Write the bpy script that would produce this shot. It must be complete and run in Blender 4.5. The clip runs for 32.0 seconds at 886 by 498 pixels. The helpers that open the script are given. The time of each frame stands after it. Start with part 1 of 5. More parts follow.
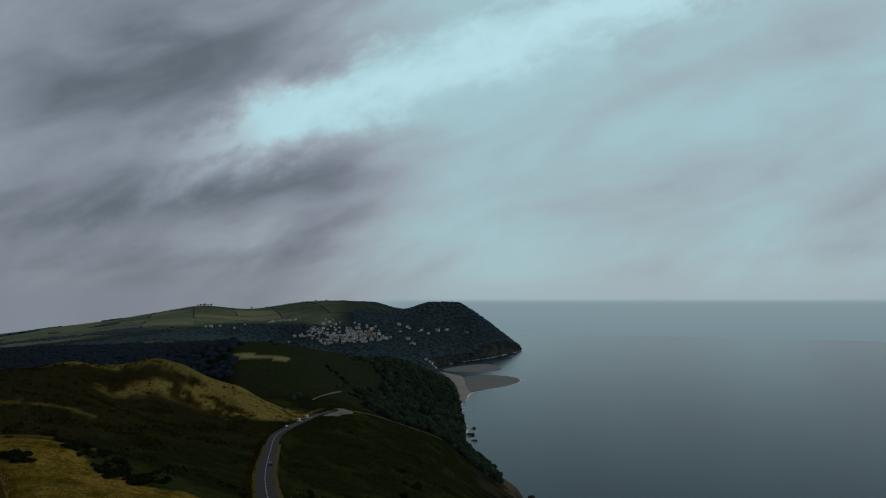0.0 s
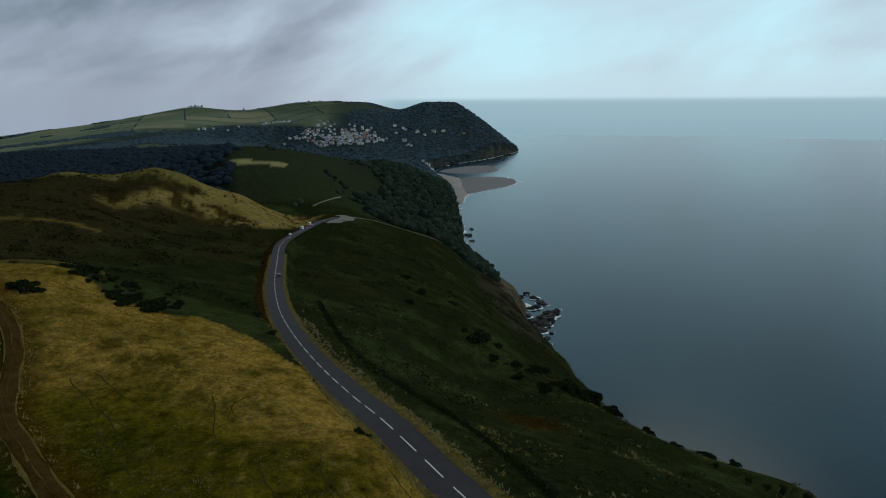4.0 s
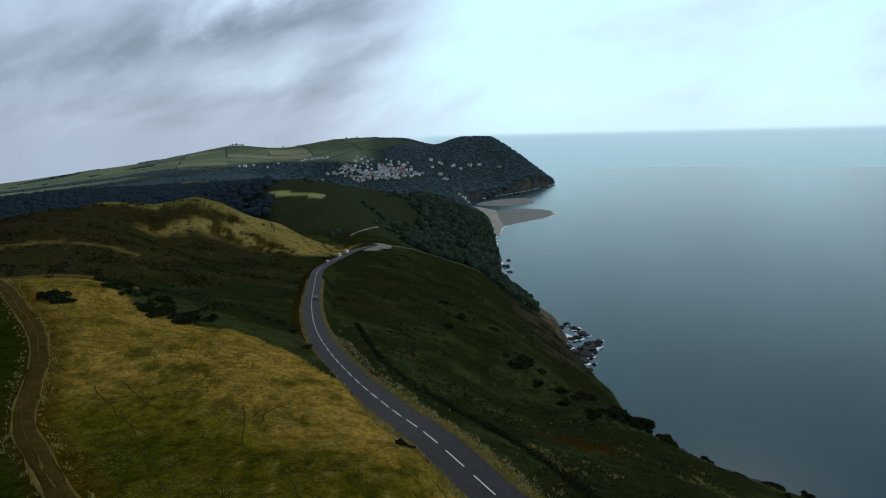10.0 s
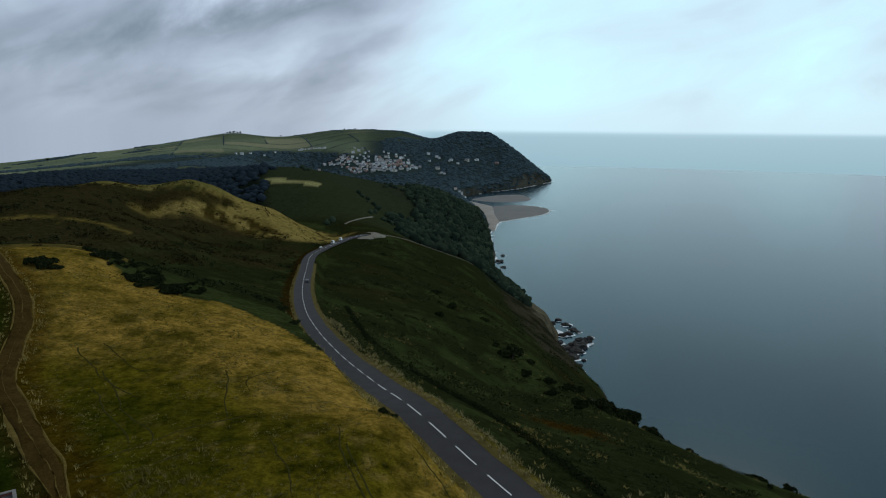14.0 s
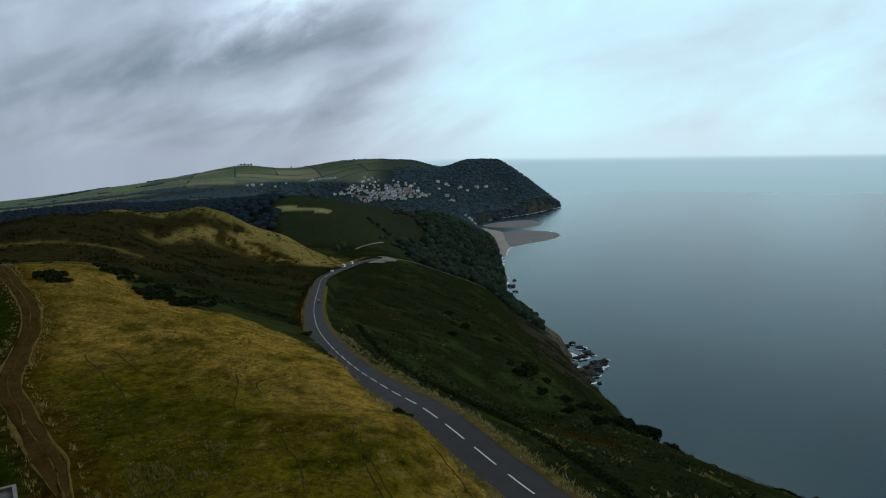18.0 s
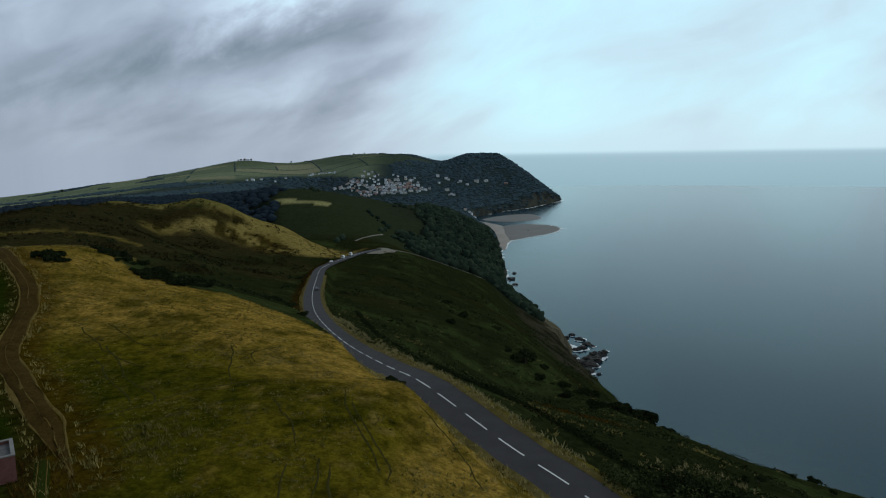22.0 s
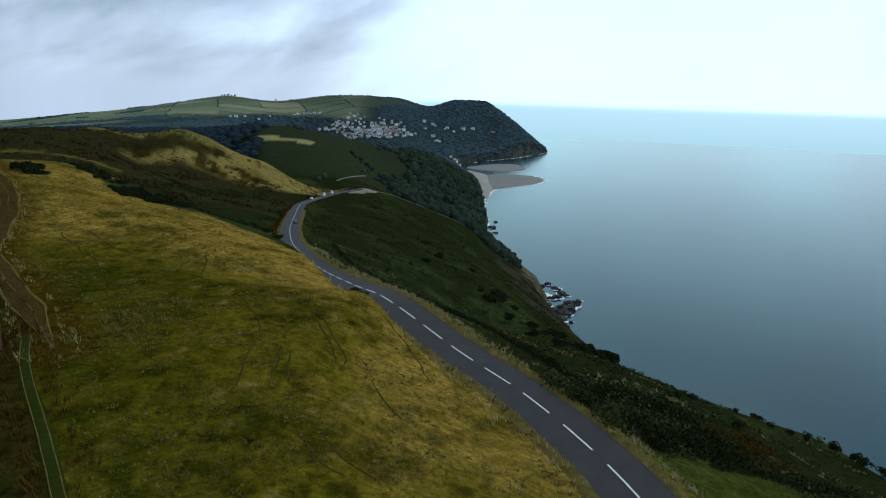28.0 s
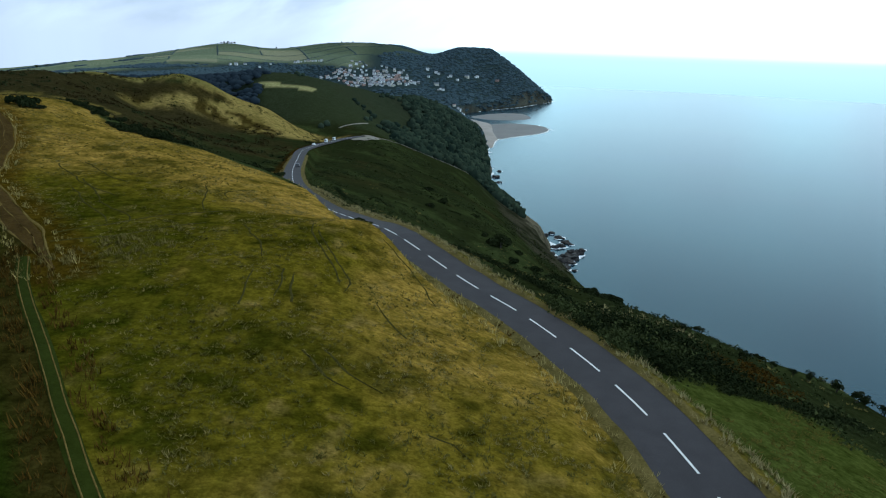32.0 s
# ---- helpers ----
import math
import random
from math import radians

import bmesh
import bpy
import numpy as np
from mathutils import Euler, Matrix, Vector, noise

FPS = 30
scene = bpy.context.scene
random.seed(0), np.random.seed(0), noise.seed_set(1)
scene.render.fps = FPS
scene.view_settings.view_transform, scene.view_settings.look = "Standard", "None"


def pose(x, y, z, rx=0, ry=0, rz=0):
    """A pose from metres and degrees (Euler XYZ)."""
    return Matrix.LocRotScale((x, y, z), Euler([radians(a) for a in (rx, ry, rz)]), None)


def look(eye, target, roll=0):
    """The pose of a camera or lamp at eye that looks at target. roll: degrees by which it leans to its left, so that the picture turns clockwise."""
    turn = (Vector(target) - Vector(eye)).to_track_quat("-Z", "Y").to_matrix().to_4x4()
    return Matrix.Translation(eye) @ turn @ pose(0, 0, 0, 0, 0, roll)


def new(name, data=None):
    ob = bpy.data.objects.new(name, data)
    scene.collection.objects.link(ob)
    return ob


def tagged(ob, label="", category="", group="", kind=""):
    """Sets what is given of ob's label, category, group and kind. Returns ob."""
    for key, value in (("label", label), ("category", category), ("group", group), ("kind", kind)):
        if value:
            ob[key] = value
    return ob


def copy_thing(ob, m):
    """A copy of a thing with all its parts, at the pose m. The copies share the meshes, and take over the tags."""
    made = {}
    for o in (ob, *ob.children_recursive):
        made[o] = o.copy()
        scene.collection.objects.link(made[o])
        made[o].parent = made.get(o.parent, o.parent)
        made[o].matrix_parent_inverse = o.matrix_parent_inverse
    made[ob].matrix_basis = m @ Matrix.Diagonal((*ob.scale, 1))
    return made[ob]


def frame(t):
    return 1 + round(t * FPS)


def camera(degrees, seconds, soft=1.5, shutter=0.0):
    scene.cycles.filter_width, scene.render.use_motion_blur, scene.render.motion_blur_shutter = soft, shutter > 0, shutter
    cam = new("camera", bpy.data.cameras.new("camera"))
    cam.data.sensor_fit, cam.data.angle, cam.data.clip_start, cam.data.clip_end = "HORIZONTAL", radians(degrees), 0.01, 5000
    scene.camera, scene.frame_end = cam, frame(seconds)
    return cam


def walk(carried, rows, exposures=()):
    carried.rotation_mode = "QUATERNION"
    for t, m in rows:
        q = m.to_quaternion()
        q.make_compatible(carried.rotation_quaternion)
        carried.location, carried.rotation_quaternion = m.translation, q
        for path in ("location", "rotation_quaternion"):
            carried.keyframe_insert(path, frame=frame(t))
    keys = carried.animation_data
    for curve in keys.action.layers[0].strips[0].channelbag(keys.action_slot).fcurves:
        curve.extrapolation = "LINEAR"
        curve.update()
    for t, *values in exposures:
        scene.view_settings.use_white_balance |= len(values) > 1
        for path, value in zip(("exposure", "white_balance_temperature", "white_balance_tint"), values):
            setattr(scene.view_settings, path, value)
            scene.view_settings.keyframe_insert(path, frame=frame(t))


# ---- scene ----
cam = camera(67.0, 32.0, soft=1.1)
ROWS = [
    (0.0, -0.00, -0.00, 274.85, 94.08, 0.01, -0.46),
    (0.5, -1.16, 1.41, 275.73, 92.81, -1.78, -0.46),
    (1.0, -2.00, 2.93, 276.59, 93.38, -2.34, 0.07),
    (1.5, -2.53, 4.59, 277.57, 90.42, -0.92, 0.68),
    (2.0, -2.94, 6.23, 278.54, 87.01, 1.39, 0.68),
    (2.5, -3.18, 7.80, 279.47, 83.93, 0.30, 0.41),
    (3.0, -3.42, 9.12, 280.25, 80.43, 0.24, -0.02),
    (3.5, -3.76, 10.17, 280.57, 76.60, 0.41, -0.40),
    (4.0, -4.18, 11.03, 280.30, 77.09, 0.31, -0.85),
    (4.5, -4.40, 12.03, 279.72, 73.76, 0.15, -0.33),
    (6.5, -4.81, 16.68, 276.79, 75.93, -0.78, 1.93),
    (7.0, -4.94, 17.66, 276.22, 77.16, -1.14, 2.43),
    (7.5, -5.17, 18.28, 275.35, 77.65, -1.00, 2.84),
    (8.0, -5.51, 18.59, 274.32, 77.86, 0.07, 2.17),
    (8.5, -5.72, 19.01, 273.56, 77.23, 1.55, 2.34),
    (9.0, -5.88, 19.30, 272.95, 78.82, 2.31, 3.05),
    (9.5, -6.04, 19.29, 272.28, 79.32, 1.59, 2.79),
    (10.0, -6.10, 19.20, 271.66, 80.11, 1.34, 2.11),
    (10.5, -5.98, 19.24, 271.26, 78.34, 2.27, 2.13),
    (11.0, -5.84, 19.20, 270.81, 79.07, 0.88, 2.44),
    (11.5, -5.65, 19.10, 270.26, 79.75, -0.21, 2.38),
    (12.0, -5.53, 19.03, 269.55, 81.48, 0.36, 2.97),
    (12.5, -5.41, 19.03, 268.88, 81.76, -0.20, 2.69),
    (13.0, -5.17, 19.21, 268.50, 78.81, 1.21, 2.97),
    (13.5, -5.07, 19.16, 268.24, 79.88, -0.11, 3.05),
    (14.0, -5.16, 18.94, 267.71, 79.70, -0.54, 1.99),
    (14.5, -5.31, 19.02, 267.00, 79.14, 0.72, 1.74),
    (16.5, -6.04, 20.74, 263.68, 81.06, 3.22, 2.89),
    (17.0, -6.04, 20.96, 263.06, 81.13, 3.77, 2.87),
    (17.5, -5.80, 20.98, 262.49, 82.04, 2.06, 3.41),
    (18.0, -5.68, 20.80, 262.06, 82.12, 0.69, 2.73),
    (18.5, -5.66, 20.61, 261.59, 81.48, 2.52, 2.50),
    (19.0, -5.54, 20.47, 261.17, 82.35, 1.92, 2.57),
    (19.5, -5.32, 20.36, 260.68, 81.98, 1.58, 3.06),
    (20.0, -5.10, 20.23, 260.30, 80.17, 1.90, 2.06),
    (20.5, -4.98, 20.07, 259.81, 80.87, 2.58, 2.75),
    (21.0, -4.78, 19.82, 259.32, 81.00, 0.56, 2.27),
    (21.5, -4.55, 19.56, 258.85, 82.73, -0.15, 3.04),
    (22.0, -4.30, 19.12, 258.44, 81.70, 0.89, 2.74),
    (22.5, -3.90, 18.38, 258.06, 81.93, 0.59, 2.35),
    (23.0, -3.24, 17.39, 257.82, 81.64, -2.17, 2.42),
    (23.5, -2.48, 16.09, 257.65, 81.00, -1.47, 2.66),
    (24.0, -1.58, 14.49, 257.60, 79.68, -4.59, 1.94),
    (24.5, -0.62, 12.92, 257.47, 79.58, -5.57, 1.82),
    (25.0, 0.24, 11.84, 257.42, 76.74, -6.57, 2.48),
    (25.5, 0.68, 11.31, 257.35, 75.04, -5.98, 3.45),
    (26.0, 0.62, 11.08, 256.88, 76.83, -5.50, 2.38),
    (26.5, 0.45, 11.32, 256.41, 77.18, -4.86, 2.44),
    (28.5, -1.37, 12.98, 254.83, 77.23, -1.37, 1.53),
    (29.0, -1.53, 13.23, 254.30, 75.73, -0.98, 1.59),
    (29.5, -1.64, 13.14, 253.71, 76.45, 0.28, 1.21),
    (30.0, -1.50, 12.90, 253.12, 76.03, 0.35, 1.08),
    (30.5, -1.24, 12.82, 252.73, 73.74, -0.52, 1.11),
    (31.0, -1.15, 12.91, 252.20, 76.23, -1.90, 0.81),
    (31.5, -1.31, 13.20, 251.57, 73.21, 1.42, 1.64),
    (32.0, -1.17, 13.60, 251.47, 73.09, -1.88, 2.06),
]
EXPOSURES = [(0.0, -1.2, 6700, 11), (1.0, -1.2, 6700, 11), (2.0, -1.2, 6600, 11), (3.0, -0.95, 6500, 10), (4.0, -0.5, 6350, 9), (4.5, -0.2, 6250, 8), (6.5, 0.2, 6150, 7), (8.5, 0.1, 6150, 7), (10.0, -0.12, 6250, 8), (12.0, -0.18, 6300, 8), (13.0, -0.45, 6350, 9), (14.0, -0.25, 6350, 9), (20.0, -0.35, 6400, 9), (23.0, -0.35, 6300, 8), (25.0, -0.25, 6200, 8), (26.0, 0.05, 6100, 7), (30.0, 0.42, 5900, 6), (31.0, 0.6, 5800, 5), (32.0, 0.6, 5800, 5)]
walk(cam, [(t, pose(x, y, z, rx, ry, rz)) for t, x, y, z, rx, ry, rz in ROWS], EXPOSURES)

# ---- world and sun: a bright overcast sky over the sea ----
SUN_AZ, SUN_EL = radians(22), radians(42)
world = bpy.data.worlds.new("overcast_sky")
scene.world = world
world.use_nodes = True


def sky_nodes():
    nt = world.node_tree
    nt.nodes.clear()
    N = lambda kind: nt.nodes.new(kind)
    L = nt.links.new
    out, bg = N("ShaderNodeOutputWorld"), N("ShaderNodeBackground")
    sky = N("ShaderNodeTexSky")
    sky.sky_type, sky.sun_disc = "NISHITA", False
    sky.sun_elevation, sky.sun_rotation = SUN_EL, SUN_AZ
    scale = N("ShaderNodeVectorMath")
    scale.operation = "SCALE"
    scale.inputs["Scale"].default_value = 0.1
    L(sky.outputs[0], scale.inputs[0])
    tc, sep = N("ShaderNodeTexCoord"), N("ShaderNodeSeparateXYZ")
    L(tc.outputs["Generated"], sep.inputs[0])

    def math_node(op, a, b=None, c=None, clamp=False):
        n = N("ShaderNodeMath")
        n.operation, n.use_clamp = op, clamp
        for i, v in enumerate((a, b, c)):
            if v is None:
                continue
            if isinstance(v, (int, float)):
                n.inputs[i].default_value = v
            else:
                L(v, n.inputs[i])
        return n.outputs[0]
    # cloud pattern on the plane ahead: a rises to the right, e upwards
    yc = math_node("MAXIMUM", sep.outputs[1], 0.16)
    a = math_node("DIVIDE", sep.outputs[0], yc)
    e = math_node("DIVIDE", math_node("MAXIMUM", sep.outputs[2], 0.0), yc)
    along_, across = math_node("MULTIPLY_ADD", e, 0.36, a), math_node("MULTIPLY_ADD", a, -0.36, e)

    def cloud(su, sv, detail, rough, off, warp=0.5):
        comb = N("ShaderNodeCombineXYZ")
        L(math_node("MULTIPLY_ADD", along_, su, off), comb.inputs[0])
        L(math_node("MULTIPLY", across, sv), comb.inputs[1])
        no = N("ShaderNodeTexNoise")
        no.inputs["Scale"].default_value = 1.0
        no.inputs["Detail"].default_value = detail
        no.inputs["Roughness"].default_value = rough
        no.inputs["Distortion"].default_value = warp
        L(comb.outputs[0], no.inputs["Vector"])
        return no.outputs[0]

    def smooth(v, lo, hi):
        n = N("ShaderNodeMapRange")
        n.interpolation_type = "SMOOTHSTEP"
        L(v, n.inputs[0])
        n.inputs[1].default_value, n.inputs[2].default_value = lo, hi
        return n.outputs[0]
    big, fine = cloud(2.3, 7.0, 5, 0.48, 3.1, 0.35), cloud(5.0, 12.0, 5, 0.5, 7.7, 0.8)
    puff = cloud(9.0, 14.0, 6, 0.6, 1.3, 0.2)
    q = math_node("ADD", math_node("SUBTRACT", across, 0.385), math_node("MULTIPLY_ADD", puff, 0.16, -0.08))
    # the bright rent under the heavy cloud bank
    q2 = math_node("DIVIDE", math_node("ADD", q, 0.035), 0.045)
    rent = math_node("POWER", 2.718, math_node("MULTIPLY", math_node("MULTIPLY", q2, q2), -1.0))
    bank = smooth(q, -0.01, 0.10)
    right = smooth(math_node("MULTIPLY_ADD", big, 0.5, math_node("SUBTRACT", a, 0.25)), -0.38, 0.07)
    v = math_node("MULTIPLY_ADD", right, 0.70, 0.10)
    v = math_node("MULTIPLY_ADD", smooth(e, 0.16, 0.30), 0.14, v)
    v = math_node("ADD", v, math_node("MULTIPLY", math_node("MULTIPLY_ADD", big, 1.9, -0.95), 0.50))
    v = math_node("ADD", v, math_node("MULTIPLY", math_node("MULTIPLY_ADD", fine, 1.5, -0.75), 0.34))
    v = math_node("ADD", v, math_node("MULTIPLY_ADD", cloud(3.2, 5.0, 3, 0.45, 5.2, 0.2), 0.5, -0.25))
    rent = math_node("MULTIPLY", rent, smooth(a, -0.55, -0.15))
    v = math_node("MULTIPLY_ADD", rent, 0.75, v)
    v = math_node("MULTIPLY_ADD", bank, -0.06, v)
    v = math_node("MULTIPLY_ADD", smooth(e, 0.42, 1.0), -0.55, v)

    def streak(base, rise, width, x0, x1):
        """A long grey cloud bar, fading out between x0 and x1."""
        d = math_node("SUBTRACT", e, math_node("MULTIPLY_ADD", a, rise, base))
        d = math_node("DIVIDE", math_node("ADD", d, math_node("MULTIPLY_ADD", puff, 0.10, -0.05)), width)
        bar = math_node("POWER", 2.718, math_node("MULTIPLY", math_node("MULTIPLY", d, d), -1.0))
        return math_node("MULTIPLY", bar, smooth(a, x0, x1))
    bars = math_node("ADD", math_node("ADD", streak(0.197, 0.15, 0.020, 0.06, -0.16), streak(0.150, 0.245, 0.030, 0.16, -0.08)), streak(0.030, 0.07, 0.016, 0.36, 0.52))
    v = math_node("MULTIPLY_ADD", bars, -0.11, v)
    v = math_node("MULTIPLY_ADD", v, 0.84, 0.10)
    low = smooth(e, 0.055, 0.0)
    v = math_node("ADD", math_node("MULTIPLY", v, math_node("MULTIPLY_ADD", low, -0.75, 1.0)), math_node("MULTIPLY", low, math_node("MULTIPLY_ADD", right, 0.32, 0.20)))
    ramp = N("ShaderNodeValToRGB")
    cr = ramp.color_ramp
    cr.elements[0].position, cr.elements[0].color = 0.0, (0.25, 0.325, 0.40, 1)
    cr.elements[1].position, cr.elements[1].color = 1.0, (0.80, 1.27, 1.42, 1)
    for at, col in ((0.22, (0.45, 0.53, 0.66)), (0.45, (0.64, 0.77, 0.92)), (0.70, (0.75, 1.01, 1.15))):
        el = cr.elements.new(at)
        el.color = (*col, 1)
    L(v, ramp.inputs[0])
    glow = N("ShaderNodeVectorMath")
    glow.operation = "SCALE"
    L(ramp.outputs[0], glow.inputs[0])
    L(math_node("MULTIPLY_ADD", rent, 0.35, 1.0), glow.inputs["Scale"])
    # beyond the sheet of water: the last hazy miles of sea under the horizon
    haze = N("ShaderNodeValToRGB")
    hr = haze.color_ramp
    hr.elements[0].position, hr.elements[0].color = 0.0, (0.375, 0.60, 0.71, 1)
    hr.elements[1].position, hr.elements[1].color = 1.0, (0.56, 0.83, 0.96, 1)
    el = hr.elements.new(0.80)
    el.color = (0.44, 0.67, 0.80, 1)
    dip = N("ShaderNodeMapRange")
    L(math_node("DIVIDE", sep.outputs[2], yc), dip.inputs[0])
    dip.inputs[1].default_value, dip.inputs[2].default_value = -0.056, -0.002
    L(dip.outputs[0], haze.inputs[0])
    sea_side = math_node("MULTIPLY", smooth(a, -0.12, -0.04), smooth(math_node("DIVIDE", sep.outputs[2], yc), -0.001, -0.009))
    pale = N("ShaderNodeMix")
    pale.data_type = "RGBA"
    L(sea_side, pale.inputs[0])
    L(glow.outputs[0], pale.inputs[6])
    L(haze.outputs[0], pale.inputs[7])
    cover = N("ShaderNodeMix")
    cover.data_type = "RGBA"
    cover.inputs[0].default_value = 0.93
    L(scale.outputs[0], cover.inputs[6])
    L(pale.outputs[2], cover.inputs[7])
    L(cover.outputs[2], bg.inputs[0])
    bg.inputs[1].default_value = 1.0
    L(bg.outputs[0], out.inputs[0])


sky_nodes()
sun = new("sun", bpy.data.lights.new("sun", "SUN"))
sun.data.energy, sun.data.angle, sun.data.color = 0.65, radians(30), (1.0, 0.86, 0.60)
sun.matrix_world = look((0, 0, 900), (-900 * math.sin(SUN_AZ) / math.tan(SUN_EL), -900 * math.cos(SUN_AZ) / math.tan(SUN_EL), 0))


# ---- materials ----
def material(name, base, rough=0.85, metal=0.0, grain=(), bump=0.0, bump_scale=3.0, attr="", spec=0.5, coord="Object"):
    """A node material. grain: (scale, dark colour, strength) layers over the base; attr: a colour attribute that gives the base."""
    m = bpy.data.materials.new(name)
    m.use_nodes = True
    nt = m.node_tree
    N, L = nt.nodes.new, nt.links.new
    b = nt.nodes["Principled BSDF"]
    b.inputs["Roughness"].default_value, b.inputs["Metallic"].default_value = rough, metal
    b.inputs["Specular IOR Level"].default_value = spec
    tc = N("ShaderNodeTexCoord")
    if attr:
        a = N("ShaderNodeAttribute")
        a.attribute_name = attr
        col = a.outputs["Color"]
    else:
        rgb = N("ShaderNodeRGB")
        rgb.outputs[0].default_value = (*base, 1)
        col = rgb.outputs[0]
    for scale, tint, strength in grain:
        no = N("ShaderNodeTexNoise")
        no.inputs["Scale"].default_value, no.inputs["Detail"].default_value, no.inputs["Roughness"].default_value = scale, 5, 0.62
        L(tc.outputs[coord], no.inputs["Vector"])
        rp = N("ShaderNodeValToRGB")
        rp.color_ramp.elements[0].position, rp.color_ramp.elements[1].position = 0.36, 0.66
        L(no.outputs[0], rp.inputs[0])
        fac = N("ShaderNodeMath")
        fac.operation = "MULTIPLY"
        L(rp.outputs[0], fac.inputs[0])
        fac.inputs[1].default_value = strength
        mx = N("ShaderNodeMix")
        mx.data_type, mx.blend_type = "RGBA", "MULTIPLY"
        L(fac.outputs[0], mx.inputs[0])
        L(col, mx.inputs[6])
        mx.inputs[7].default_value = (*tint, 1)
        col = mx.outputs[2]
    L(col, b.inputs["Base Color"])
    if bump:
        no = N("ShaderNodeTexNoise")
        no.inputs["Scale"].default_value, no.inputs["Detail"].default_value = bump_scale, 6
        L(tc.outputs[coord], no.inputs["Vector"])
        bp = N("ShaderNodeBump")
        bp.inputs["Strength"].default_value, bp.inputs["Distance"].default_value = 0.7, bump
        L(no.outputs[0], bp.inputs["Height"])
        L(bp.outputs[0], b.inputs["Normal"])
    return m


LAND = material("land_cover", (0.1, 0.1, 0.05), 0.95, grain=((0.12, (0.62, 0.68, 0.55), 0.6), (0.45, (0.42, 0.46, 0.36), 0.85), (1.3, (0.38, 0.40, 0.30), 0.75), (4.0, (0.45, 0.45, 0.35), 0.65)), bump=0.6, bump_scale=1.3, attr="cover", spec=0.0)
SEA = material("sea_water", (0.0005, 0.020, 0.036), 0.16, grain=((0.003, (0.7, 0.85, 0.9), 0.7),), bump=0.04, bump_scale=0.3, spec=0.15)
SEA.node_tree.nodes["Principled BSDF"].inputs["IOR"].default_value = 1.33
SEA.node_tree.nodes["Principled BSDF"].inputs["Specular Tint"].default_value = (0.48, 0.80, 1.0, 1)
ASPHALT = material("asphalt", (0.046, 0.042, 0.044), 0.9, grain=((0.35, (0.7, 0.7, 0.7), 0.7), (6.0, (0.8, 0.8, 0.8), 0.6)), bump=0.01, bump_scale=30, spec=0.12)
PAINT = material("road_paint", (0.62, 0.62, 0.6), 0.7, grain=((4.0, (0.75, 0.75, 0.72), 0.6),))
SAND = material("wet_sand", (0.078, 0.066, 0.062), 0.7, grain=((0.012, (0.6, 0.6, 0.62), 0.9), (0.08, (0.8, 0.8, 0.8), 0.5)))

# ---- the plan: road, coast and spot heights (x east-ish, y ahead, z above the sea) ----
ROAD = [(14.0, -140.0, 224.0), (22.0, -60.0, 221.5), (24.0, 0.0, 220.0), (22.5, 35.0, 219.4), (19.0, 60.5, 219.0), (15.2, 75.5, 219.0), (8.2, 91.4, 219.0), (-0.4, 105.5, 219.0), (-13.5, 127.8, 219.6), (-23.1, 148.6, 216.1), (-36.5, 181.1, 210.5), (-51.1, 218.7, 205.6), (-65.3, 262.4, 200.0), (-80.4, 319.9, 193.7), (-94.9, 387.6, 187.6), (-109.5, 460.9, 180.9), (-112.8, 511.8, 176.5), (-111.7, 554.0, 173.2), (-107.9, 608.2, 169.4), (-97.4, 641.8, 167.7)]
COAST = [(400, -4900), (430, -1500), (410, -500), (370, 0), (310, 150), (245, 260), (190, 350), (160, 450), (138, 600), (120, 722), (120, 770), (118, 810), (119, 840), (122, 875), (124, 912), (112, 945), (90, 975), (72, 1080), (54, 1223), (64, 1410), (62, 1712), (58, 1900),
         (20, 2250), (-15, 2640), (100, 2850), (237, 3038), (345, 3260), (432, 3447), (445, 3560), (400, 3800), (300, 4200), (250, 4900)]
FIELD_SPOTS = [(-81.4, 177.0, 228.3), (-72.0, 167.0, 228.2), (-65.9, 177.0, 224.8), (-58.7, 176.5, 222.5), (-51.2, 170.0, 221.9), (-45.2, 162.5, 222.1), (-38.1, 154.0, 222.0), (-32.4, 147.0, 222.0), (-47.0, 150.0, 225.2), (-37.0, 141.0, 224.0), (-92.0, 187.0, 228.5), (-41.4, 112.7, 227.5), (-20.4, 120.2, 223.2), (-16.0, 109.0, 226.3), (-76.7, 133.6, 230.0), (-106.0, 192.9, 233.7), (-139.3, 203.7, 232.8), (-30.0, 70.0, 227.0), (-50.0, 80.0, 228.0), (2.0, 75.0, 221.0), (-7.0, 97.0, 222.5), (-60.0, 0.0, 229.0), (-200.0, 50.0, 231.0), (-250.0, -300.0, 240.0), (0.0, -250.0, 226.0), (-112.6, 113.2, 230.9)]
SLOPE_SPOTS = [(72.1, 298.6, 138.0), (18.2, 315.9, 152.9), (19.3, 340.1, 154.3), (-60.6, 387.7, 177.0), (70.4, 180.3, 175.3), (80.5, 268.7, 142.0), (92.7, 236.9, 148.5), (99.8, 162.2, 166.0), (115.4, 211.1, 152.0), (142.9, 185.3, 142.0), (180.8, 132.9, 136.0), (46.8, 121.9, 202.9), (38.0, 92.0, 210.0), (60.0, 40.0, 207.0), (115.0, 90.0, 172.0), (110.0, 0.0, 190.0), (220.0, 0.0, 150.0), (150.0, -300.0, 190.0), (115.2, 305.7, 93.4), (158.0, 252.8, 98.3), (196.0, 214.5, 90.0), (238.6, 133.2, 100.0), (-28.1, 285.9, 182.6), (-18.7, 218.5, 194.3), (58.5, 480.3, 104), (88, 390, 95), (35.4, 776.1, 81.1), (86.9, 776.2, 49.0), (-37.5, 539.0, 154.8)]
